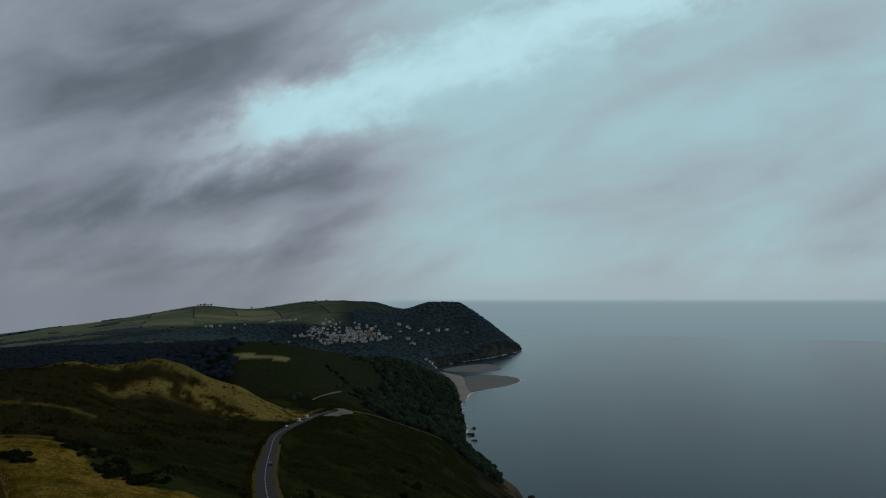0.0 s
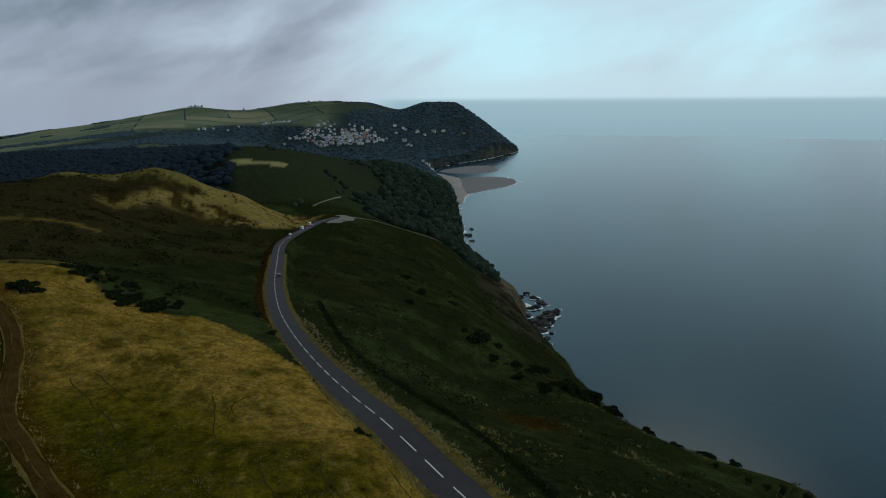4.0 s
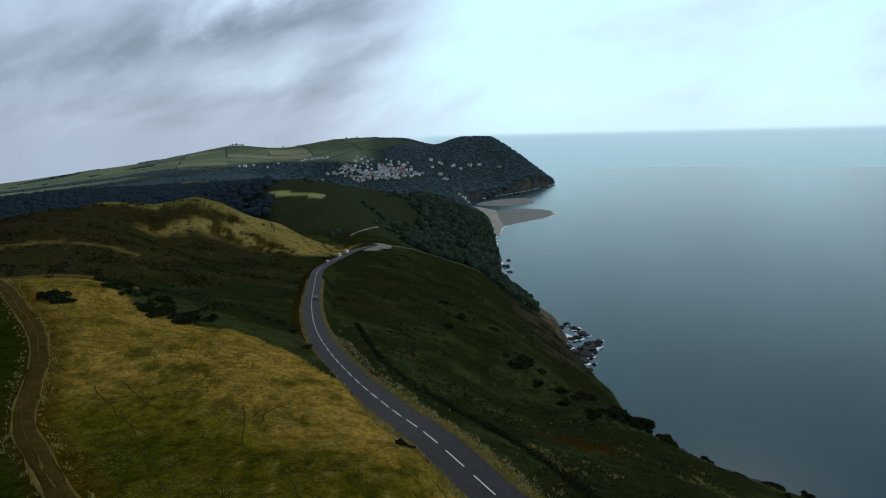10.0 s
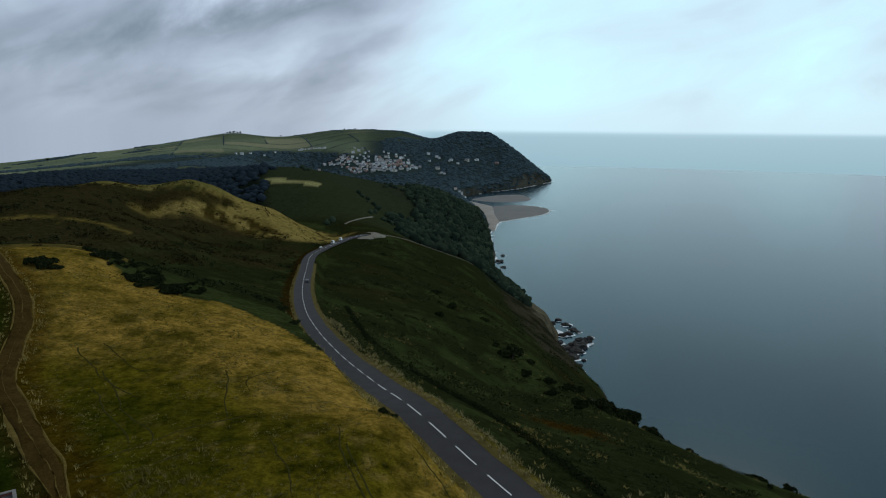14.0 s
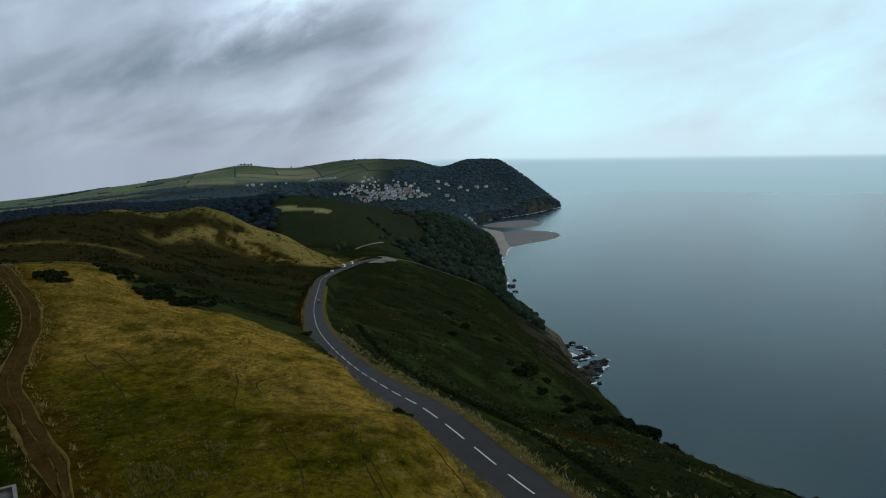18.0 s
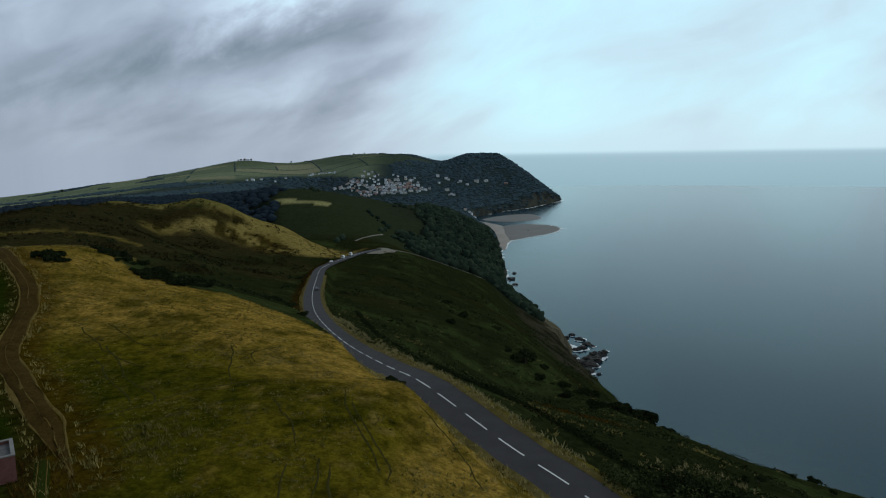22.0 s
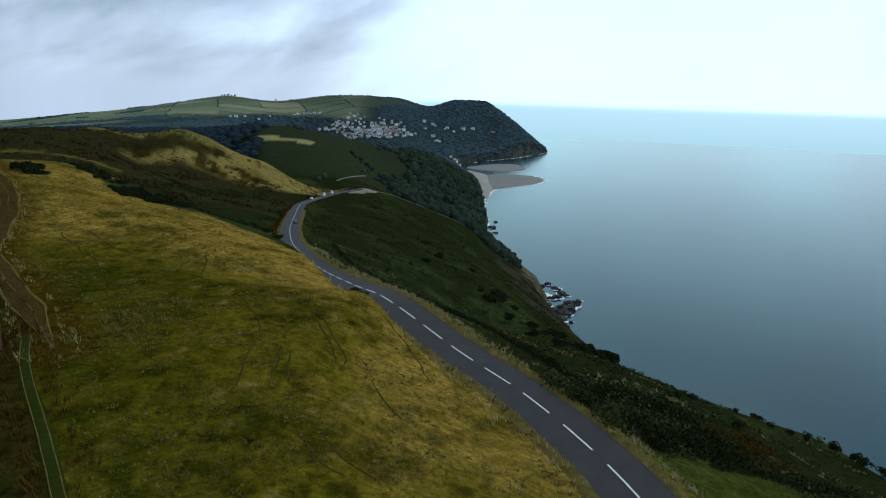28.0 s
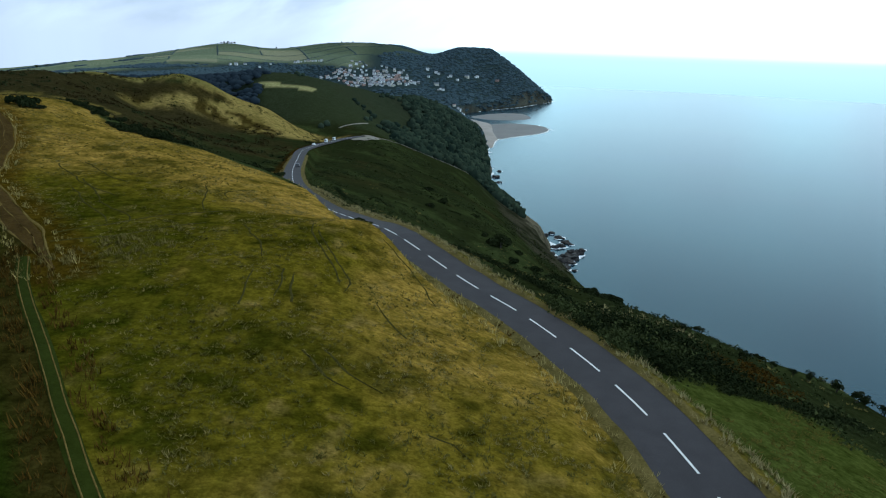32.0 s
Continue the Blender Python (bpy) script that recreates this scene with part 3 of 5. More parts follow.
def draped(name, line, offsets, lifts, mat, parent=None, wobble=0.0, taper=0.0, ragged=31):
    """A strip laid on the ground: one row of points for each offset."""
    line = np.asarray(line, float)
    nx, ny = frames(line)
    rows = []
    s = lengths(line)
    thin = np.clip((s[-1] - s) / taper, 0.08, 1) if taper else 1.0
    for o, l in zip(offsets, lifts):
        w = wobble * fbm(line[:, 0] + ragged * o, line[:, 1], 5, 3, 77)
        o = o * thin
        x, y = line[:, 0] + nx * (o + w), line[:, 1] + ny * (o + w)
        rows.append(np.stack([x, y, height(x, y) + l], 1)[:, None])
    V = np.concatenate(rows, 1).reshape(-1, 3)
    n = len(offsets)
    k, j = np.meshgrid(np.arange(len(line) - 1), np.arange(n - 1), indexing="ij")
    F = np.stack([n * k + j, n * k + j + 1, n * (k + 1) + j + 1, n * (k + 1) + j], -1).reshape(-1, 4)
    return fast_mesh(name, V, F, mat, True, parent)


road = tagged(strip("road", ROAD_LINE, -3.95, 3.95, 0.0, ASPHALT), "grey two-lane asphalt hill road with a broken white centre line", "road", kind="structure")


SHOULDER = material("worn_verge", (0.14, 0.108, 0.036), 0.95, grain=((0.6, (0.5, 0.52, 0.4), 0.85), (4.0, (0.5, 0.5, 0.4), 0.8)), bump=0.05, bump_scale=4, spec=0.01)


def shoulder(side):
    """The worn grass edge that falls from the asphalt to the ground."""
    near = ROAD_LINE[ROAD_LINE[:, 1] < 420]
    nx, ny = frames(near)
    rows = []
    for o, k in ((3.7, 0.0), (4.15, 0.15), (4.7, 0.6), (5.5, 1.0)):
        o = side * (o + 0.35 * fbm(near[:, 0], near[:, 1] + 50 * side, 4, 3, 66))
        x, y = near[:, 0] + nx * o, near[:, 1] + ny * o
        g = height(x, y)
        rows.append(np.stack([x, y, (near[:, 2] + 0.025) * (1 - k) + k * (g - 0.03 * (k == 1.0)) + 0.05 * (0 < k < 1)], 1)[:, None])
    V, n = np.concatenate(rows, 1).reshape(-1, 3), 4
    k, j = np.meshgrid(np.arange(len(near) - 1), np.arange(3), indexing="ij")
    F = np.stack([n * k + j, n * k + j + 1, n * (k + 1) + j + 1, n * (k + 1) + j], -1).reshape(-1, 4)
    tagged(fast_mesh("road_verge", V, F, SHOULDER), "pale worn grass verge along the asphalt edge", "verge", kind="structure")


shoulder(-1)
shoulder(1)


def build_marks():
    s = lengths(ROAD_LINE)
    at = lambda v: np.stack([np.interp(v, s, ROAD_LINE[:, k]) for k in range(3)], 1)
    u = 234.7 - 19 * 9.0 - 6.0
    while u < s[-1] - 8:
        strip("centre_line_mark", at(np.linspace(u, u + 6, 5)), -0.11, 0.11, 0.03, PAINT, road)
        u += 9.0


build_marks()
DIRT = material("dirt_track", (0.070, 0.043, 0.011), 0.95, grain=((0.5, (0.55, 0.55, 0.5), 0.8), (3.0, (0.55, 0.5, 0.4), 0.85)), bump=0.15, bump_scale=2, spec=0.01)
RUT = material("pale_dry_rut", (0.17, 0.122, 0.036), 0.95, grain=((1.2, (0.5, 0.5, 0.4), 0.8), (5.0, (0.55, 0.5, 0.4), 0.8)), bump=0.05, bump_scale=4, spec=0.01)
TURF = material("mown_turf", (0.026, 0.034, 0.005), 0.95, grain=((0.8, (0.6, 0.62, 0.5), 0.8), (5.0, (0.75, 0.75, 0.6), 0.6)), bump=0.08, bump_scale=4, spec=0.01)
GRAVEL = material("layby_gravel", (0.20, 0.18, 0.14), 0.95, grain=((0.3, (0.7, 0.68, 0.6), 0.7), (4.0, (0.75, 0.75, 0.75), 0.6)), bump=0.02, bump_scale=12, spec=0.1)
track_line = along([(x, y, 0) for x, y in TRACK], 2.0)
track = tagged(draped("farm_track", track_line, (-1.5, -1.1, -0.65, 0, 0.65, 1.1, 1.5), (-0.04, 0.10, 0.04, 0.2, 0.04, 0.10, -0.04), DIRT, wobble=0.7, taper=16), "brown earth farm track with worn wheel ruts", "track", kind="structure")
for o in (-1.6, 1.6, 0.1):
    draped("rut", track_line, (o - 0.15, o, o + 0.12), (0.0, 0.14 if abs(o) > 1 else 0.23, 0.0), RUT, track, 0.55, 16)
lane_line = along([(x, y, 0) for x, y in LANE], 2.0)
lane = tagged(draped("grass_lane", lane_line, (-0.66, -0.4, 0, 0.4, 0.66), (0.02, 0.10, 0.12, 0.10, 0.02), TURF, wobble=0.2), "straight green grass lane with two pale wheel tracks", "lane", kind="structure")
for o in (-0.42, 0.42):
    draped("wheel_rut", lane_line, (o - 0.05, o, o + 0.05), (0.11, 0.15, 0.11), RUT, lane, 0.12, ragged=0)
tagged(draped("layby", along([(-98, 604, 0), (-95, 620, 0), (-90, 636, 0), (-92, 652, 0), (-99, 664, 0)], 3.0), (-4, -1, 3, 7, 10), (0.5, 0.6, 0.6, 0.6, 0.4), GRAVEL), "pale gravel lay-by at the bend of the road", "layby", kind="structure")
tagged(draped("hill_path", along([(-137, 742, 0), (-131, 780, 0), (-127, 820, 0), (-124, 870, 0)], 6.0), (-1.2, 0, 1.2), (0.4, 0.6, 0.4), GRAVEL, wobble=0.8), "pale footpath across the green hillside", "path", kind="structure")
tagged(draped("brow_path", along([(-86, 655, 0), (-72, 690, 0), (-50, 735, 0), (-22, 780, 0), (6, 812, 0)], 5.0), (-1.5, 0, 1.5), (0.4, 0.6, 0.4), GRAVEL, wobble=0.8), "thin pale path along the brow above the cliff", "path", kind="structure")


WORN = material("worn_turf", (0.052, 0.046, 0.013), 0.95, grain=((1.5, (0.5, 0.5, 0.4), 0.8),), bump=0.03, bump_scale=5, spec=0.0)
for path in (((-48.7, 86.5), (-42.8, 89.9), (-39, 94.3), (-35, 98.5)), ((-22.6, 74), (-22.9, 76.5), (-24.1, 84)), ((-17.9, 76.6), (-18.6, 80), (-19.7, 84.4)), ((-14.1, 85), (-16.6, 90), (-19.8, 96.3), (-22, 105)), ((-14.9, 67.1), (-12.6, 64.2), (-9.6, 62.3)), ((-2.9, 58.2), (-1, 57.4), (0.6, 56)), ((-6.1, 75.4), (-8, 78.5), (-9.8, 82)), ((-72, 128), (-66, 121), (-58, 113), (-52, 109)), ((-69, 131), (-62, 124), (-55, 118)), ((-38, 128), (-40, 121), (-38, 116)), ((-62.6, 118.6), (-51.2, 104.1), (-45, 98), (-43.7, 94)), ((-61.1, 112.1), (-50.5, 100.3), (-46, 95)), ((-4, 88), (-6, 94), (-12, 104)), ((-21, 84.5), (-20.6, 80), (-20.2, 76)), ((-20.4, 99), (-17.5, 93), (-14.5, 87), (-13.6, 82)), ((-50, 89.5), (-44.3, 96.8), (-39.1, 102.9), (-34.8, 107.2)), ((-13, 68), (-10, 65.5), (-7, 63)), ((-45, 124), (-40.3, 112), (-37, 104)), ((-30, 99), (-26, 92), (-24, 86))):
    tagged(draped("sheep_path", along([(x, y, 0) for x, y in path], 0.8), (-0.12, 0, 0.12), (0.0, 0.08, 0.0), WORN, wobble=0.9, taper=3.0, ragged=1), "narrow dark sheep path worn into the pasture", "path", kind="structure")


# ---- beach, bars and surf ----
def closed(outline, n=10):
    P = np.array(outline, float)
    out = []
    for i in range(len(P)):
        a, p, q, b = P[i - 1], P[i], P[(i + 1) % len(P)], P[(i + 2) % len(P)]
        for t in np.arange(n) / n:
            out.append(0.5 * (2 * p + (q - a) * t + (2 * a - 5 * p + 4 * q - b) * t * t + (3 * p - a - 3 * q + b) * t ** 3))
    return np.array(out)


def bar_sheet(name, outline, rise, mat, label):
    """A low bank of sand: rings that rise from the water to the middle."""
    P = closed(outline)
    c = P.mean(0)
    V, n = [], len(P)
    for f, z in ((1.04, -0.6), (1.0, 0.15), (0.9, 0.5 * rise), (0.6, rise), (0.25, 1.1 * rise), (0.02, 1.1 * rise)):
        q = c + (P - c) * f
        w = 4 * fbm(q[:, 0], q[:, 1], 30, 3, 9)
        V.append(np.stack([q[:, 0] + w, q[:, 1] + w, np.full(n, z)], 1))
    V = np.concatenate(V)
    i, j = np.meshgrid(np.arange(5), np.arange(n), indexing="ij")
    F = np.stack([i * n + j, i * n + (j + 1) % n, (i + 1) * n + (j + 1) % n, (i + 1) * n + j], -1).reshape(-1, 4)
    return tagged(fast_mesh(name, V, F, mat), label, "beach", kind="structure")


BEACH = material("pale_shingle", (0.30, 0.26, 0.22), 0.9, grain=((0.02, (0.7, 0.68, 0.66), 0.8), (0.2, (0.8, 0.8, 0.8), 0.5)))
FOAM = material("sea_foam", (0.78, 0.80, 0.80), 0.7, grain=((0.3, (0.7, 0.75, 0.78), 0.7),))
bar_sheet("sand_bar_outer", [(80, 2299), (168, 2374), (251, 2332), (273, 2227), (236, 2119), (158, 2019), (78, 1935), (66, 2081)], 1.6, SAND, "brown-grey tidal sand bar reaching into the sea")
bar_sheet("sand_bar_inner", [(22, 2551), (114, 2711), (218, 2743), (245, 2600), (209, 2510), (103, 2467)], 1.2, SAND, "low grey sand bar off the harbour village")
bar_sheet("beach", [(0, 2470), (60, 2390), (88, 2300), (92, 2081), (95, 1960), (84, 1880), (72, 1770), (40, 1800), (30, 1950), (20, 2150)], 2.2, BEACH, "pale shingle beach below wooded cliffs")


ROCKS = ((129, 939, 5), (137, 916, 7), (142, 894, 6), (133, 874, 7), (125, 869, 6), (148, 885, 4), (160, 862, 4), (144, 837, 9), (151, 843, 8), (134, 821, 10), (127, 804, 9), (135, 804, 8), (126, 780, 7), (136, 773, 3), (128, 756, 4), (119, 790, 7), (140, 826, 9), (132, 812, 8), (122, 812, 8), (115, 835, 6), (66, 1353, 7), (47, 1228, 9), (58, 1240, 6), (70, 1300, 5), (76, 1420, 5), (60, 1195, 5), (128, 735, 3), (112, 880, 5))


def waterline(line, spacing):
    """Points where the ground meets the sea, along the coast."""
    L3 = along([(x, y, 0) for x, y in line], spacing)
    nx, ny = frames(L3)
    o = np.linspace(-40, 60, 101)
    x, y = L3[:, 0, None] + nx[:, None] * o, L3[:, 1, None] + ny[:, None] * o
    h = height(x.ravel(), y.ravel()).reshape(x.shape)
    wet = np.where((h < 0.2).any(1), np.argmax(h < 0.2, axis=1), 0)
    k = np.arange(len(L3))
    return np.stack([x[k, wet], y[k, wet]], 1), nx, ny


def build_surf():
    """Broken white water along the shore."""
    rng = np.random.RandomState(5)
    V, F = [], []

    def ribbon(P, w):
        b = len(V)
        nx, ny = frames(P)
        for k in range(len(P)):
            s = math.sin(math.pi * k / (len(P) - 1)) * w * (0.6 + 0.8 * rng.rand())
            V.append((P[k, 0] - nx[k] * 2.5, P[k, 1] - ny[k] * 2.5, 0.25))
            V.append((P[k, 0] + nx[k] * s, P[k, 1] + ny[k] * s, 0.22))
        for k in range(len(P) - 1):
            F.append((b + 2 * k, b + 2 * k + 1, b + 2 * k + 3, b + 2 * k + 2))
    shore, _, _ = waterline(COAST[7:-3], 7.0)
    k = 0
    while k < len(shore) - 8:
        n = rng.randint(3, 8)
        if rng.rand() < (0.75 if 2600 < shore[k, 1] < 3500 or shore[k, 1] < 960 else 0.6):
            ribbon(shore[k:k + n], 2.0 + 4.5 * rng.rand() if shore[k, 1] < 1600 else 7 + 5 * rng.rand())
        k += n
    for pts in ([(273, 2240), (262, 2170), (236, 2115), (158, 2015), (100, 1940), (84, 1870), (74, 1780)], [(251, 2338), (276, 2240), (290, 2215)]):
        ribbon(along([(x, y, 0) for x, y in pts], 12.0)[:, :2], 9)
    for x, y, r in ROCKS:
        for _ in range(3):
            q = rng.uniform(0, 2 * math.pi)
            t = q + np.linspace(0, rng.uniform(0.8, 2.2), 9)
            f = rng.uniform(0.95, 1.25)
            ribbon(np.stack([x + r * f * np.cos(t), y + r * f * np.sin(t)], 1), 1.0 + 0.12 * r)
    me = fast_mesh("surf", V, F, FOAM, False)
    return tagged(me, "broken white surf along the foot of the cliffs", "surf", kind="stuff")


build_surf()


# ---- plants ----
def foliage(name, a, b, rough=0.8):
    """Leaf colours that differ from clump to clump and from plant to plant."""
    m = bpy.data.materials.new(name)
    m.use_nodes = True
    nt = m.node_tree
    N, L = nt.nodes.new, nt.links.new
    bs = nt.nodes["Principled BSDF"]
    bs.inputs["Roughness"].default_value, bs.inputs["Specular IOR Level"].default_value = rough, 0.0
    geo, ob, mx, add = N("ShaderNodeNewGeometry"), N("ShaderNodeObjectInfo"), N("ShaderNodeMix"), N("ShaderNodeMath")
    mx.data_type = "RGBA"
    add.operation = "MULTIPLY_ADD"
    L(ob.outputs["Random"], add.inputs[0])
    add.inputs[1].default_value = 0.35
    sc = N("ShaderNodeMath")
    sc.operation = "MULTIPLY"
    L(geo.outputs["Random Per Island"], sc.inputs[0])
    sc.inputs[1].default_value = 0.65
    L(sc.outputs[0], add.inputs[2])
    L(add.outputs[0], mx.inputs[0])
    mx.inputs[6].default_value, mx.inputs[7].default_value = (*a, 1), (*b, 1)
    L(mx.outputs[2], bs.inputs["Base Color"])
    return m


GORSE = foliage("gorse_leaves", (0.010, 0.015, 0.006), (0.034, 0.041, 0.015))
WOOD_LEAF = foliage("woodland_leaves", (0.010, 0.018, 0.013), (0.048, 0.064, 0.038))
# blue-grey of distance haze is painted into the far leaves
HAZED_LEAF = foliage("haze_tinted_woodland_leaves", (0.050, 0.073, 0.082), (0.057, 0.082, 0.091))
# dark vale wood, its leaf colour blued to stand for haze
VALE_LEAF = foliage("dark_haze_blue_leaves", (0.018, 0.026, 0.033), (0.024, 0.034, 0.042))
SCRUB = foliage("scrub_leaves", (0.022, 0.030, 0.010), (0.076, 0.086, 0.030))
HEATH = foliage("dark_heath", (0.016, 0.013, 0.005), (0.050, 0.036, 0.013))
BRACKEN = foliage("rusty_bracken", (0.036, 0.021, 0.004), (0.11, 0.060, 0.011))
DRY_GRASS = foliage("dry_grass", (0.16, 0.115, 0.025), (0.46, 0.37, 0.14))
VERGE_GRASS = foliage("bleached_verge_grass", (0.15, 0.12, 0.045), (0.36, 0.29, 0.13))
PASTURE_GRASS = foliage("dry_pasture_grass", (0.10, 0.078, 0.018), (0.23, 0.18, 0.062))
GREEN_GRASS = foliage("green_grass", (0.044, 0.041, 0.008), (0.13, 0.108, 0.024))
BARK = material("bark", (0.07, 0.055, 0.04), 0.95, grain=((6.0, (0.6, 0.6, 0.6), 0.7),), bump=0.02, bump_scale=14)


def leaf_quads(P, Nrm, size, rng):
    """Small bent leaf sprays at the points P, each two triangles."""
    n = len(P)
    t = np.cross(Nrm, rng.normal(size=(n, 3)))
    t /= np.linalg.norm(t, axis=1)[:, None] + 1e-9
    b = np.cross(Nrm, t)
    s = (size * (0.6 + 0.8 * rng.rand(n)))[:, None]
    lift = Nrm * s * 0.35
    V = np.stack([P - t * s, P - b * s * 0.6 + lift, P + t * s, P + b * s * 0.6 + lift], 1).reshape(-1, 3)
    return V, np.arange(4 * n).reshape(-1, 4)


def crown_mesh(name, seed, leaves=420, mat=None, flat=0.75, leaf=0.16):
    """A crown of leaf sprays over several lobes, about 1 m in radius, on z = 0."""
    rng = np.random.RandomState(seed)
    lobes = [(rng.normal(0, 0.42), rng.normal(0, 0.42), 0.35 + 0.5 * rng.rand() * flat, 0.34 + 0.25 * rng.rand()) for _ in range(9)]
    P, Q = [], []
    for k in range(leaves):
        cx, cy, cz, r = lobes[rng.randint(len(lobes))]
        d = rng.normal(size=3)
        d /= np.linalg.norm(d)
        if d[2] < -0.3:
            d[2] *= -1
        p = np.array([cx, cy, cz * flat]) + d * r * (0.75 + 0.35 * rng.rand()) * np.array([1, 1, flat])
        P.append((p[0], p[1], max(p[2], 0.02)))
        e = d + rng.normal(0, 0.45, 3)
        Q.append(e / np.linalg.norm(e))
    V, F = leaf_quads(np.array(P), np.array(Q), leaf, rng)
    me = fast_mesh(name, V, F, mat, False)
    data = me.data
    bpy.data.objects.remove(me)
    return data


def stem_mesh(seed):
    """Forked tapering stems."""
    rng = np.random.RandomState(seed)
    V, F = [], []
    for k in range(4):
        d = np.array([rng.normal(0, 0.35), rng.normal(0, 0.35), 0.75])
        b = len(V)
        for i, r in enumerate((0.07, 0.05, 0.02)):
            for j in range(5):
                q = 2 * math.pi * j / 5
                V.append(tuple(d * i * 0.5 + np.array([r * math.cos(q), r * math.sin(q), -0.12 if i == 0 else 0])))
        for i in range(2):
            for j in range(5):
                F.append((b + 5 * i + j, b + 5 * i + (j + 1) % 5, b + 5 * i + 5 + (j + 1) % 5, b + 5 * i + 5 + j))
    ob = fast_mesh("stem", V, F, BARK)
    data = ob.data
    bpy.data.objects.remove(ob)
    return data


CROWNS = [crown_mesh("crown", 100 + k, 760, GORSE) for k in range(5)]
TALL = [crown_mesh("crown", 200 + k, 520, GORSE, 1.15, 0.14) for k in range(3)]
STEMS = [stem_mesh(300 + k) for k in range(3)]
plant_rng = np.random.RandomState(77)


def bush(x, y, r, tall=False, label="", group="gorse bushes on the slope"):
    z = float(height(np.array([x]), np.array([y]))[0])
    top = new("wind_bent_tree" if tall else "gorse_bush")
    top.matrix_basis = pose(x, y, z - 0.05 * r, 0, 0, plant_rng.uniform(0, 360)) @ Matrix.Diagonal((r, r, r * plant_rng.uniform(0.85, 1.15), 1))
    a, b = new("crown", (TALL if tall else CROWNS)[plant_rng.randint(3 if tall else 5)]), new("stem", STEMS[plant_rng.randint(3)])
    a.parent = b.parent = top
    if tall:
        a.location.z = 0.25
    return tagged(top, label or ("dark wind-bent thorn tree above the sea cliff" if tall else "dark green rounded gorse bush on the slope"), "tree" if tall else "bush", "thorn trees along the cliff top" if tall else group)


for x, y, r in ((19.3, 340, 5.6), (25, 325, 3.0), (37, 328, 3.4), (44, 329, 3.2), (44, 290, 3.0), (42, 274, 2.6), (8.9, 428, 3.0), (-12.3, 418, 3.2), (-18, 373, 2.4), (-24, 457, 3.2), (34, 302, 3.0), (30, 352, 2.6), (12, 350, 2.0), (52, 345, 4.0), (60, 330, 4.5), (66, 318, 4.5), (55, 312, 3.2)):
    bush(x, y, r)
for x, y, r in ((60, 300, 5.0), (66, 292, 6.0), (70, 296, 5.5), (62, 285, 4.0), (72, 283, 3.0), (78, 300, 4.5), (82, 262, 2.6), (88, 245, 2.2), (93, 228, 2.4), (97, 215, 1.8)):
    bush(x, y, r, label="dense dark bush on the cliff edge", group="bushes on the cliff edge")
for x, y, r in ((88, 187, 1.2), (93, 185, 1.0), (97, 184, 1.5), (105, 184, 1.8), (109, 181, 1.9), (113, 182, 1.5), (118, 181, 1.7), (124, 184, 1.4), (82, 196, 1.0)):
    bush(x, y, r, True)
for x, y, r in ((43, 109, 0.9), (40, 121, 0.8), (36, 116, 0.8)):
    bush(x, y, r, True, "small wind-bent thorn bush on the brow")
edge_rng = np.random.RandomState(21)
EDGE = [(-103, 168.5, 2.4), (-106, 169.5, 2.0), (-100.5, 169, 1.3), (-16.8, 114.5, 0.7), (-17.6, 115.6, 0.6), (-15.6, 113.6, 0.6), (-48, 182, 1.2), (-60, 212, 1.4), (-75, 190, 1.6)]
while len(EDGE) < 75:
    u, w = edge_rng.rand(), edge_rng.normal(0, 1)
    EDGE.append((-112 + 40 * u + 1.5 * w, 205 - 33 * u + (3 + 9 * u * (1 - u)) * w + 4, 0.6 + 1.3 * edge_rng.rand() ** 1.5))
for x, y, r in EDGE:
    bush(x, y, r, label="low dark gorse clump on the pasture's edge", group="gorse at the pasture's edge")


def scatter(n, x0, x1, y0, y1, keep, seed):
    rng = np.random.RandomState(seed)
    x, y = rng.uniform(x0, x1, n), rng.uniform(y0, y1, n)
    m = keep(x, y, rng)
    return x[m], y[m], rng


def tufts(name, x, y, rng, size, blades, mat, label, category="grass", droop=0.5, rise=0.8, width=0.06):
    """Tussocks of bent blades."""
    n = len(x)
    z = height(x, y)
    yaw = rng.uniform(0, 2 * np.pi, (n, blades))
    s = size * (0.5 + rng.rand(n, 1)) * (0.7 + 0.6 * rng.rand(n, blades))
    cx = x[:, None] + 0.25 * s * rng.normal(size=(n, blades))
    cy = y[:, None] + 0.25 * s * rng.normal(size=(n, blades))
    dx, dy = np.cos(yaw), np.sin(yaw)
    w = width * s
    zz = z[:, None] + 0 * s - 0.04
    A = np.stack([cx - dy * w, cy + dx * w, zz], -1)
    B = np.stack([cx + dy * w, cy - dx * w, zz], -1)
    C = np.stack([cx + dx * s * droop, cy + dy * s * droop, zz + s * rise], -1)
    V = np.stack([A, B, C], 2).reshape(-1, 3)
    ob = fast_mesh(name, V, np.arange(len(V)).reshape(-1, 3), mat, False)
    return tagged(ob, label, category, kind="stuff")


